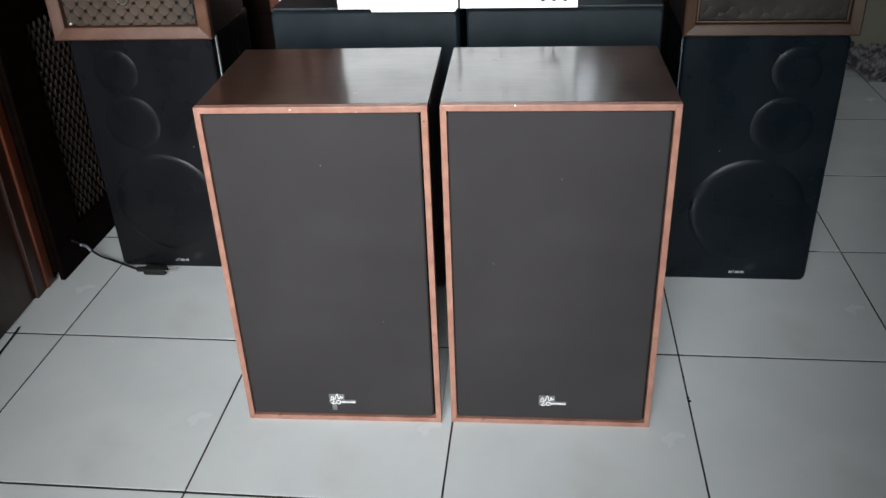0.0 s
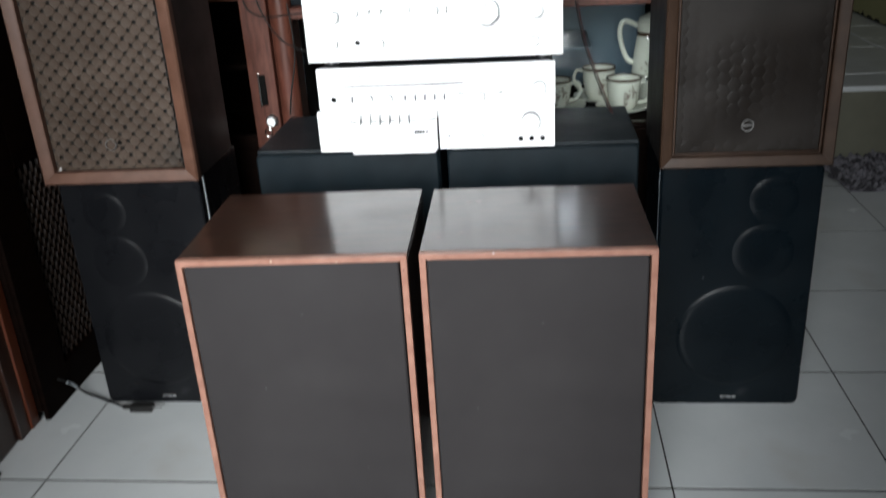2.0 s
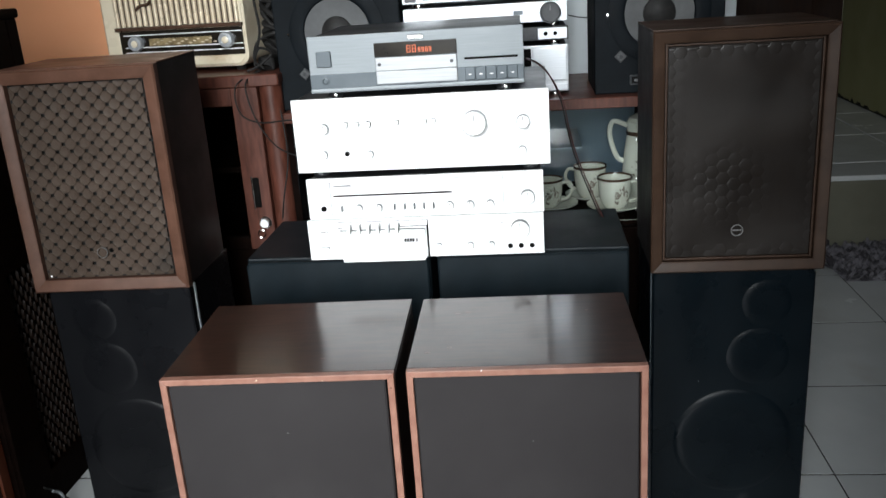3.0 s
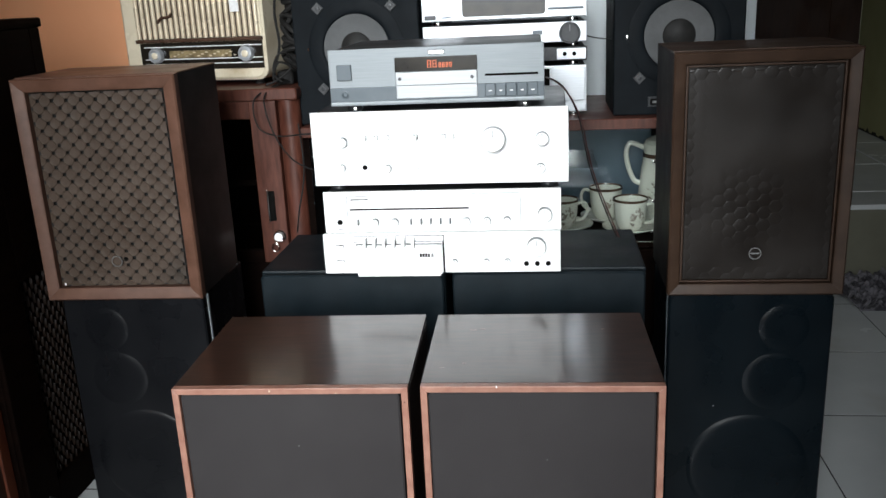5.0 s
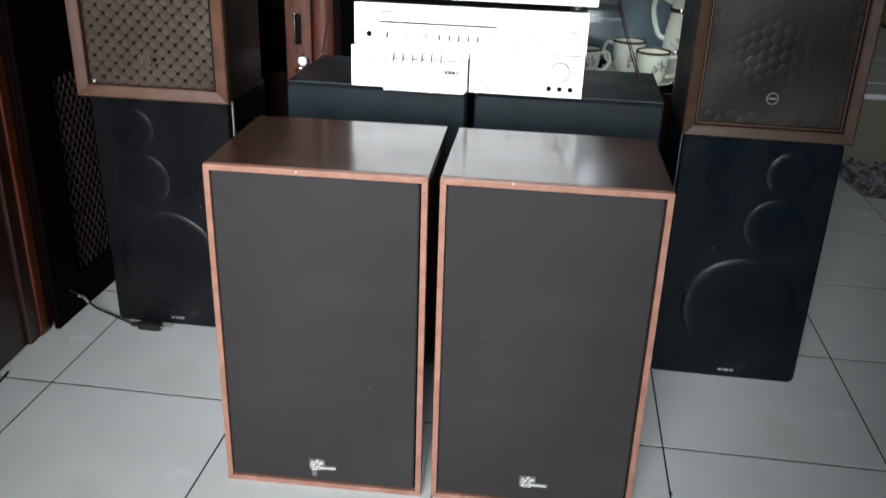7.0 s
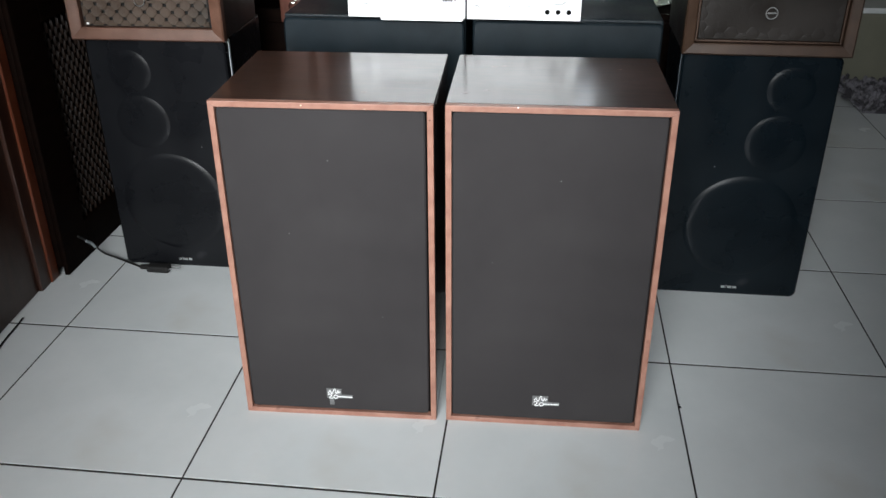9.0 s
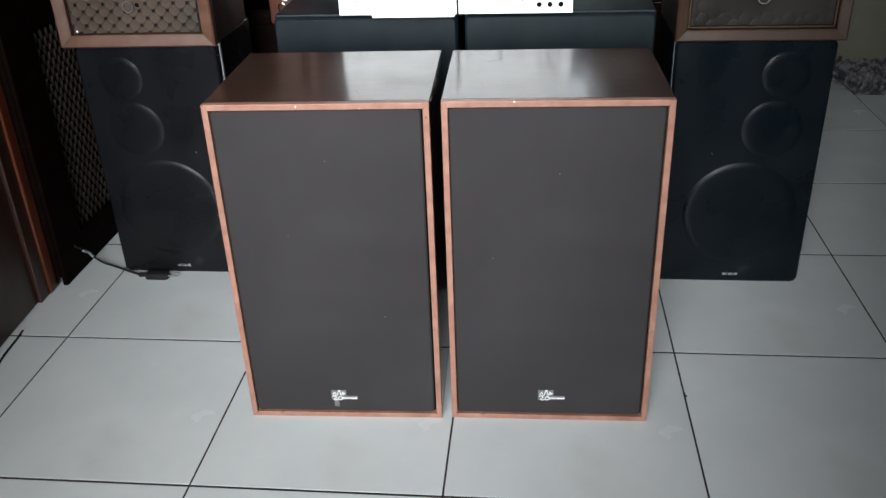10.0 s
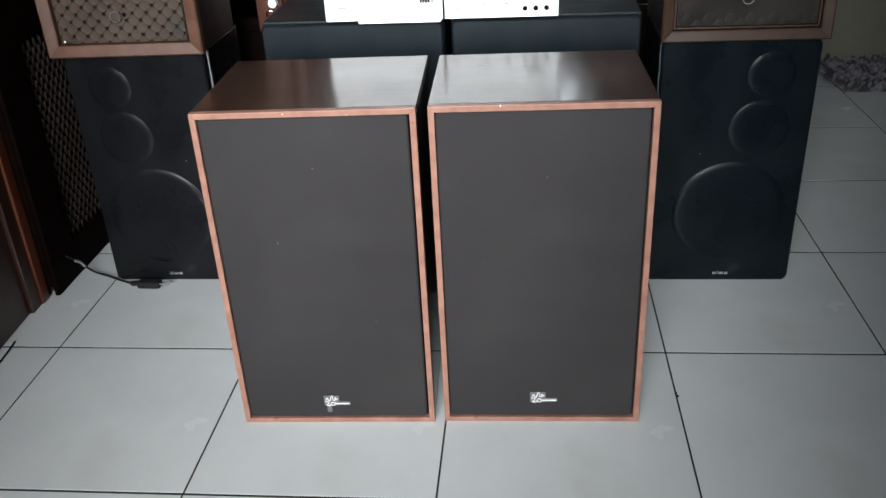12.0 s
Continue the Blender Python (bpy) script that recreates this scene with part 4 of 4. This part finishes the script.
# ---- on the cabinet: radio, monitor speakers, component stack ----
def radio():
    s = thing("valve_radio", (-0.407, 1.181, 0.88), -8, "ivory vintage valve radio with ribbed front and dial", "radio")
    w, h = 0.352, 0.262
    c = part("case", slab(-0.026, w - 0.010, 0.012, h, 0.004, 0.20, 0.028, 8), CREAM, s)
    part("front_rim", slab(-0.022, w - 0.014, 0.016, h - 0.004, 0.0, 0.012, 0.026, 8), CREAM, c)
    part("rib_field", box(0.014, w - 0.020, -0.002, 0.003, 0.112, h - 0.022, 0.001), RIBGAP, s)
    n = 22
    for i in range(n):
        x = 0.019 + (w - 0.044) * i / (n - 1)
        part("rib", lathe([(0.0056, 0.113), (0.0056, h - 0.024)], (x, -0.0015, 0), "z", 12), GOLD, s)
    part("rail", box(0.010, w - 0.014, -0.008, 0.002, 0.1035, 0.1115, 0.001), BROWNRIM, s)
    d = part("dial", box(0.018, w - 0.016, -0.004, 0.002, 0.040, 0.1025, 0.001), DIAL, s, "black glass tuning dial")
    for z in (0.052, 0.0635, 0.092):
        part("dial_line", box(0.030, w - 0.016, -0.0052, -0.003, z, z + 0.0022, 0), WHITE, d)
    part("dial_scale", box(0.095, w - 0.095, -0.0048, -0.003, 0.067, 0.084, 0), OLIVE, d, "olive printed station scale")
    for i in range(16):
        x = 0.105 + i * 0.0105
        part("station_mark", box(x, x + 0.007, -0.0052, -0.003, 0.070 + (i % 3) * 0.004, 0.0725 + (i % 3) * 0.004, 0), GOLD, d)
    for x in (0.062, w - 0.055):
        k = part("knob", lathe([(0.018, 0), (0.0185, 0.008), (0.0165, 0.013), (0.012, 0.0135), (0.011, 0.011), (0, 0.011)], (x, -0.004, 0.074), "-y", 32), ALU_BACK, s, "round silver knob")
        part("knob_cap", lathe([(0.008, 0), (0.008, 0.004), (0.005, 0.0055), (0, 0.006)], (x, -0.014, 0.074), "-y", 24), CREAM, k)
    em = sweep([(0.076, -0.0095, 0.150), (0.089, -0.0095, 0.160), (0.108, -0.0095, 0.162), (0.117, -0.0095, 0.170)], 0.0035, 8, 4)
    part("emblem", em, BROWNRIM, s, "small brown emblem")
    part("badge", box(0.268, 0.290, -0.0115, -0.006, 0.168, 0.222, 0.001), WHITE, s, "white oblong badge")
    for x in (0.05, w - 0.05):
        part("foot", lathe([(0.012, 0), (0.012, 0.014)], (x, 0.04, 0), "z", 16), RUBBER, s)
        part("foot", lathe([(0.012, 0), (0.012, 0.014)], (x, 0.16, 0), "z", 16), RUBBER, s)


radio()


def monitor(xc, zc, yf, w, h, badge):
    s = thing("monitor_speaker", (xc - w / 2, yf, 0.79), 0, "black monitor speaker with bare grey cone, on the cabinet", "speaker", "monitor speakers")
    part("cabinet", box(0, w, 0, 0.24, 0, h, 0.003), VINYL, s)
    x, z = w / 2, zc - 0.79
    part("surround", lathe([(0.108, 0), (0.108, 0.003), (0.100, 0.005), (0.092, 0.004), (0.084, 0.006), (0.076, 0.003), (0.074, 0.0)], (x, 0, z), "-y", 56), VINYL, s)
    part("cone", lathe([(0.074, 0.001), (0.073, 0.0022), (0.055, 0.0014), (0.036, 0.0008), (0.034, 0.0008)], (x, 0, z), "-y", 56), CONE, s, "grey paper cone")
    part("dust_cap", lathe([(0.035, 0.0), (0.033, 0.005), (0.022, 0.011), (0.010, 0.014), (0, 0.0145)], (x, 0, z), "-y", 40), RUBBER, s)
    for sx in (-1, 1):
        for sz in (-1, 1):
            cx, cz = x + sx * 0.082, z + sz * 0.088
            o = lathe([(0.0135, 0), (0.0135, 0.004), (0.011, 0.006), (0.007, 0.006), (0.006, 0.004), (0, 0.004)], (cx, 0, cz), "-y", 4)
            part("clamp", o, CONE, s, "diamond-shaped clamp", flat=True)
            part("clamp_bolt", lathe([(0.005, 0.004), (0.005, 0.008), (0, 0.0085)], (cx, 0, cz), "-y", 6), CASE, s, flat=True)
    part("tweeter", lathe([(0.05, 0), (0.05, 0.003), (0.035, 0.004), (0.016, 0.001), (0.012, 0.004), (0, 0.009)], (x, 0, h - 0.10), "-y", 40), RUBBER, s)
    part("screw", lathe([(0.004, 0), (0.004, 0.002), (0, 0.003)], (x - 0.108, 0, z - 0.0), "-y", 12), CHROME, s)
    if badge:
        b = part("badge", box(x - 0.062, x - 0.010, -0.002, 0.001, 0.018, 0.040, 0.001), CASE, s, "small framed badge")
        part("badge_face", box(x - 0.058, x - 0.014, -0.003, -0.001, 0.022, 0.036, 0.0005), HOLE, b)
        part("badge_bar", box(x - 0.053, x - 0.020, -0.0038, -0.002, 0.026, 0.031, 0), PRINT, b)
    return s


monitor(0.157, 0.959, 1.085, 0.285, 0.50, False)
monitor(0.861, 0.959, 1.085, 0.275, 0.50, True)


def component(z0, z1, label, bits, dark=False, y=1.10):
    s = thing("component", (0.305, y, z0 - 0.010), 0, label, "hi-fi unit", "component stack")
    w, h = 0.362, z1 - z0
    part("case", box(0.003, w - 0.003, 0.008, 0.26, 0.010, h + 0.009, 0.002), CASE, s)
    part("front_panel", box(0, w, 0, 0.009, 0.010, h + 0.010, 0.002), CASE if dark else ALU_BACK, s, "black front panel" if dark else "silver front panel")
    for x in (0.035, w - 0.030):
        part("foot", lathe([(0.011, 0), (0.012, 0.005), (0.010, 0.0102)], (x, 0.02, 0), "z", 20), CHROME, s)
        part("foot", lathe([(0.011, 0), (0.012, 0.005), (0.010, 0.0102)], (x, 0.22, 0), "z", 20), CHROME, s)
    bits(s, w, h + 0.010)
    return s


def bits_deck(s, w, top):
    part("door", box(w - 0.080, w - 0.004, -0.004, 0, 0.035, top - 0.006, 0.002), ALU_BACK, s, "silver cassette door")
    part("black_strip", box(0.02, w - 0.082, -0.002, 0.001, 0.03, top - 0.006, 0.001), HOLE, s)
    part("lip", box(w - 0.075, w - 0.002, -0.003, 0, 0.012, 0.027, 0.001), ALU_BACK, s)


def bits_strip(s, w, top):
    part("socket_plate", box(w - 0.066, w - 0.002, -0.003, 0, 0.013, top - 0.003, 0.001), ALU_BACK, s)
    for x in (w - 0.049, w - 0.028):
        part("socket", lathe([(0.0045, 0), (0.0045, 0.003), (0, 0.003)], (x, -0.003, (top + 0.010) / 2), "-y", 16), HOLE, s)


def bits_amp(s, w, top):
    knob(s, w - 0.038, 0.030, 0.023, 0.02, "large dark volume knob", CASE)
    for i in range(4):
        part("button", lathe([(0.003, 0), (0.003, 0.002), (0, 0.0022)], (0.012 + i * 0.017, 0, 0.019), "-y", 14), HOLE, s)
    part("lamp_hole", lathe([(0.0022, 0), (0.0022, 0.001), (0, 0.001)], (0.108, 0, 0.022), "-y", 12), HOLE, s)
    part("remote_window", box(w - 0.118, w - 0.097, -0.001, 0.001, 0.028, 0.037, 0.0005), TITAN_DARK, s)


def bits_player(s, w, top):
    part("display", slab(0.09, w - 0.09, 0.018, top - 0.002, -0.002, 0.001, 0.006, 4), DIAL, s, "dark display window")
    part("button", box(0.006, 0.032, -0.003, 0, 0.014, 0.024, 0.001), CASE, s)
    part("button", box(0.044, 0.066, -0.002, 0, 0.0165, 0.020, 0.0005), TITAN_DARK, s)
    part("handle_bar", box(w - 0.085, w - 0.008, -0.004, 0, 0.026, 0.031, 0.001), TITAN_DARK, s)


component(0.800, 0.903, "silver and black cassette deck in the stack", bits_deck)
component(0.913, 0.943, "black tuner strip with silver socket plate", bits_strip, True)
component(0.953, 0.997, "silver amplifier with large dark knob", bits_amp)
component(1.007, 1.060, "silver disc player with dark display", bits_player)


# ---- dark furniture on the far side ----
def lattice_cabinet():
    s = thing("lattice_cabinet", (-1.142, 0.60, 0), 0, "near-black lacquered cabinet with a cane lattice side", "cabinet")
    X, D, H = 0.645, 0.335, 1.058
    part("carcass", box(0, X - 0.012, 0.0, D, 0.02, H - 0.02, 0.003), DARKWOOD, s)
    part("top", box(-0.01, X + 0.004, -0.008, D + 0.008, H - 0.02, H, 0.005), DARKWOOD, s)
    part("stile", box(X - 0.012, X, 0.0, 0.105, 0.0, H - 0.02, 0.003), DARKWOOD, s)
    part("stile", box(X - 0.012, X, 0.295, D, 0.0, H - 0.02, 0.003), DARKWOOD, s)
    part("rail", box(X - 0.0122, X - 0.0002, 0.105, 0.295, 0.0, 0.085, 0.002), DARKWOOD, s)
    part("rail", box(X - 0.0122, X - 0.0002, 0.105, 0.295, 0.54, H - 0.02, 0.002), DARKWOOD, s)
    # woven lattice: short upright loops in staggered rows
    o = bmesh.new()
    py, pz = 0.023, 0.033
    for r in range(38):
        z = 0.093 + r * pz / 2
        for c in range(11):
            y = 0.110 + (c + (0.5 if r % 2 else 0)) * py
            if y > 0.292 or z > 0.535:
                continue
            a = [o.verts.new((X - 0.0118, y + dy, z + dz)) for dy, dz in ((0, -0.014), (0.0034, -0.007), (0.0034, 0.007), (0, 0.014), (-0.0034, 0.007), (-0.0034, -0.007))]
            b = [o.verts.new((X - 0.0065, y + dy, z + dz)) for dy, dz in ((0, -0.009), (0.002, -0.005), (0.002, 0.005), (0, 0.009), (-0.002, 0.005), (-0.002, -0.005))]
            for i in range(6):
                j = (i + 1) % 6
                o.faces.new((a[i], a[j], b[j], b[i]))
            o.faces.new(b)
    bmesh.ops.recalc_face_normals(o, faces=o.faces[:])
    part("cane_lattice", o, CANE, s, "brown woven cane lattice")


def red_wood_box():
    s = thing("wooden_box", (-0.9747, 0.1529, 0), 3.5, "dark wooden box with an orange-red front edge", "wooden cabinet")
    part("body", box(0, 0.468, 0.004, 0.400, 0.0, 0.600, 0.003), DOORWOOD, s)
    part("edge_post", box(0.464, 0.477, 0.345, 0.386, 0.0, 0.604, 0.002), DOORWOOD, s, "dark red wooden edge")
    part("edge_bead", slab(0.464, 0.482, 0.0, 0.604, 0.384, 0.4155, 0.004, 3), REDWOOD, s, "orange-red rounded bead")
    part("edge_post", box(0.466, 0.482, 0.0, 0.035, 0.0, 0.604, 0.003), REDWOOD, s, "orange-red wooden edge")
    part("top_rail", box(0.0, 0.4815, 0.035, 0.372, 0.598, 0.6035, 0.002), REDWOOD, s)


lattice_cabinet()
red_wood_box()


# ---- cords and small things ----
def floor_cord():
    s = thing("power_cord", (0, 0, 0), 0, "black power cord with plug lying on the tiles", "cord")
    part("cable", sweep([(-0.4945, 0.660, 0.068), (-0.488, 0.693, 0.036), (-0.462, 0.697, 0.009), (-0.424, 0.684, 0.0045), (-0.375, 0.660, 0.0045), (-0.345, 0.645, 0.006), (-0.325, 0.640, 0.010)], 0.0025, 8), RUBBER, s)
    p = part("plug", box(-0.330, -0.278, 0.628, 0.651, 0.001, 0.017, 0.005, 3), RUBBER, s, "black moulded plug")
    part("strain_relief", sweep([(-0.348, 0.646, 0.006), (-0.338, 0.642, 0.009), (-0.328, 0.640, 0.011)], 0.0058, 10, 3), RUBBER, p)
    for dy in (-0.006, 0.008):
        part("pin", sweep([(-0.278, 0.640 + dy, 0.011), (-0.257, 0.643 + dy, 0.010)], 0.0016, 8, 1), PRINT, p)
    part("collar", sweep([(-0.4895, 0.680, 0.046), (-0.4865, 0.694, 0.035), (-0.479, 0.696, 0.022)], 0.0032, 10, 3), TITAN, s, "pale collar on the cord")


solid("floor_cable", sweep([(-0.503, 0.415, 0.003), (-0.4985, 0.38, 0.003), (-0.494, 0.33, 0.003), (-0.486, 0.28, 0.003), (-0.480, 0.22, 0.003)], 0.002, 8), RUBBER, "thin black cable along the wooden box", "cable")


def wire(name, pts, r, mat, label):
    return solid(name, sweep(pts, r, 8, 8), mat, label, "wire")


floor_cord()
wire("speaker_wire", [(0.575, 0.84, 0.905), (0.60, 0.80, 0.895), (0.622, 0.80, 0.868), (0.642, 0.80, 0.825), (0.652, 0.80, 0.775), (0.665, 0.80, 0.722), (0.688, 0.80, 0.660), (0.712, 0.80, 0.600), (0.716, 0.80, 0.5925)], 0.0014, CORDRED, "thin dark red speaker wire behind the amplifier")
wire("speaker_wire", [(0.574, 0.845, 0.905), (0.598, 0.806, 0.898), (0.618, 0.806, 0.874), (0.637, 0.806, 0.83), (0.648, 0.806, 0.778), (0.660, 0.806, 0.726), (0.682, 0.806, 0.664), (0.706, 0.806, 0.604), (0.712, 0.806, 0.5925)], 0.0014, RUBBER, "thin black speaker wire behind the amplifier")
wire("black_cable", [(-0.03, 1.09, 0.884), (-0.072, 1.03, 0.86), (-0.068, 1.02, 0.80), (-0.02, 1.00, 0.78), (0.06, 0.95, 0.79), (0.165, 0.90, 0.80)], 0.0017, RUBBER, "black cable hanging over the cabinet edge")
wire("black_cable", [(-0.04, 1.10, 0.884), (-0.05, 1.03, 0.862), (-0.035, 1.01, 0.80), (0.0, 0.99, 0.745), (0.05, 0.95, 0.72), (0.165, 0.88, 0.70)], 0.0017, RUBBER, "black cable hanging over the cabinet edge")
wire("black_cable", [(0.02, 1.04, 0.80), (0.035, 1.0, 0.70), (0.03, 0.95, 0.62), (0.045, 0.87, 0.593)], 0.0017, RUBBER, "thin black cable beside the amplifier")
wire("black_cable", [(-0.02, 1.20, 1.20), (-0.045, 1.16, 1.06), (-0.03, 1.12, 0.97), (-0.045, 1.10, 0.90), (-0.03, 1.12, 0.884)], 0.003, RUBBER, "black cable beside the radio")
wire("black_cable", [(-0.01, 1.12, 0.885), (-0.035, 1.08, 0.905), (-0.02, 1.07, 0.935), (0.0, 1.09, 0.92), (-0.03, 1.075, 0.895), (-0.055, 1.07, 0.886)], 0.0028, RUBBER, "coiled black cable by the radio")
wire("black_cable", [(0.003, 1.12, 0.930), (-0.01, 1.09, 0.955), (-0.03, 1.085, 0.945), (-0.038, 1.08, 0.91), (-0.015, 1.07, 0.890)], 0.0024, RUBBER, "coiled black cable by the radio")
solid("adapter", box(-0.042, -0.004, 1.115, 1.17, 0.880, 0.912, 0.006, 3), RUBBER, "black power adapter on the cabinet", "adapter")


def cable_bundle():
    """Loops of black cable heaped on the cabinet between radio and monitor speaker."""
    rnd = random.Random(12)
    s = thing("cable_bundle", (-0.022, 1.235, 0.88), 0, "heaped bundle of black cables beside the valve radio", "cables")
    for k in range(7):
        a0, cz, rr = rnd.uniform(0, 6.28), 0.035 + 0.036 * k, rnd.uniform(0.026, 0.034)
        pts = []
        for i in range(11):
            a = a0 + i * 1.05
            pts.append((rr * math.cos(a) + rnd.uniform(-0.006, 0.006), 0.6 * rr * math.sin(a) + rnd.uniform(-0.01, 0.01), max(0.008, cz + 0.030 * math.sin(a * 0.7 + k) + rnd.uniform(-0.012, 0.012))))
        part("cable_loop", sweep(pts, 0.0062, 8, 5), RUBBER, s)
    # plain box added as the bundle's solid core
    part("bundle_core", box(-0.030, 0.024, 0.02, 0.085, 0.0, 0.27, 0.012, 3), RUBBER, s, "solid black core added to fill the bundle")


cable_bundle()
wire("thin_lead", [(0.66, 1.13, 0.965), (0.69, 1.115, 0.958), (0.72, 1.11, 0.955)], 0.0012, RUBBER, "thin black lead beside the monitor speaker")


def mat_rug():
    rnd = random.Random(4)
    o = bmesh.new()
    box(1.60, 2.25, 1.93, 2.20, 0.0, 0.012, 0.004, bm=o)
    verts, faces = [], []
    for i in range(1500):
        x, y = rnd.uniform(1.59, 2.26), rnd.uniform(1.915, 2.215)
        a, ln, r = rnd.uniform(0, 6.28), rnd.uniform(0.025, 0.055), rnd.uniform(0.005, 0.0085)
        d = Vector((math.cos(a) * rnd.uniform(0.3, 1), math.sin(a) * rnd.uniform(0.3, 1), rnd.uniform(0.3, 1.0))).normalized()
        u = d.orthogonal().normalized()
        w = d.cross(u)
        base = len(verts)
        for k, (h, rr) in enumerate(((0, 0.7), (0.5, 1.0), (0.9, 0.8))):
            c = Vector((x, y, 0.012)) + d * ln * h
            for q in range(5):
                verts.append(c + (math.cos(q * 1.2566) * u + math.sin(q * 1.2566) * w) * r * rr)
        verts.append(Vector((x, y, 0.012)) + d * ln)
        for k in range(2):
            for q in range(5):
                faces.append((base + k * 5 + q, base + k * 5 + (q + 1) % 5, base + k * 5 + 5 + (q + 1) % 5, base + k * 5 + 5 + q))
        for q in range(5):
            faces.append((base + 10 + q, base + 10 + (q + 1) % 5, base + 15))
    me = bpy.data.meshes.new("tufts")
    me.from_pydata(verts, [], faces)
    o.from_mesh(me)
    bpy.data.meshes.remove(me)
    solid("shaggy_mat", o, SHAG, "grey shaggy chenille mat at the step", "mat", kind="stuff")


mat_rug()


# ---- floor tiles ----
def tiles():
    g = 0.4
    o = box(-g / 2 + 0.0016, g / 2 - 0.0016, -g / 2 + 0.0025, g / 2 - 0.0025, -0.012, 0.0, 0.0003, 1)
    me = mesh_of("tile", o, TILE)
    for i in range(-4, 8):
        for j in range(-4, 6):
            if i < 2 and j > 3:
                continue
            t = new("tile", me)
            t.location = ((i + 0.5) * g, (j + 0.5) * g, 0.0)
            t.parent = FLOOR
    for x, y, r in ((0.8015, 0.268, 0.0036), (0.8005, 0.276, 0.003), (0.8, 0.335, 0.0025), (0.4005, -0.13, 0.0025)):
        part("joint_chip", lathe([(r, 0.0003), (r * 0.7, 0.0007), (0, 0.0008)], (x, y, -0.0002), "z", 7), HOLE, FLOOR, "dark chip in a tile joint")
    o = box(-0.2460, 0.2460, -0.2450, 0.2450, 0.262, 0.281, 0.0015, 1)
    up = mesh_of("tile", o, TILE)
    nose = mesh_of("tile", slab(-0.2460, 0.2460, 0.262, 0.281, -0.10, 0.0945, 0.006, 3), TILE)
    for i in range(5):
        t = new("tile", nose)
        t.location = (1.25 + i * 0.5, 2.342, 0)
        t.parent = STEP
        for j in range(3):
            t = new("tile", up)
            t.location = (1.25 + i * 0.5, 2.692 + j * 0.5, 0)
            t.parent = STEP


tiles()


def wall_grime():
    """A ragged damp line where the olive wall meets the step."""
    rnd = random.Random(9)
    o = bmesh.new()
    y, low, high = 2.45, [], []
    while y < 3.93:
        low.append(o.verts.new((2.197, y, 0.280)))
        high.append(o.verts.new((2.1975, y, 0.287 + 0.022 * rnd.random() ** 2)))
        y += rnd.uniform(0.012, 0.03)
    for i in range(len(low) - 1):
        o.faces.new((low[i], low[i + 1], high[i + 1], high[i]))
    return solid("wall_stain", o, GRIME, "dark ragged damp stain along the wall foot", "stain", kind="structure", flat=True)


wall_grime()
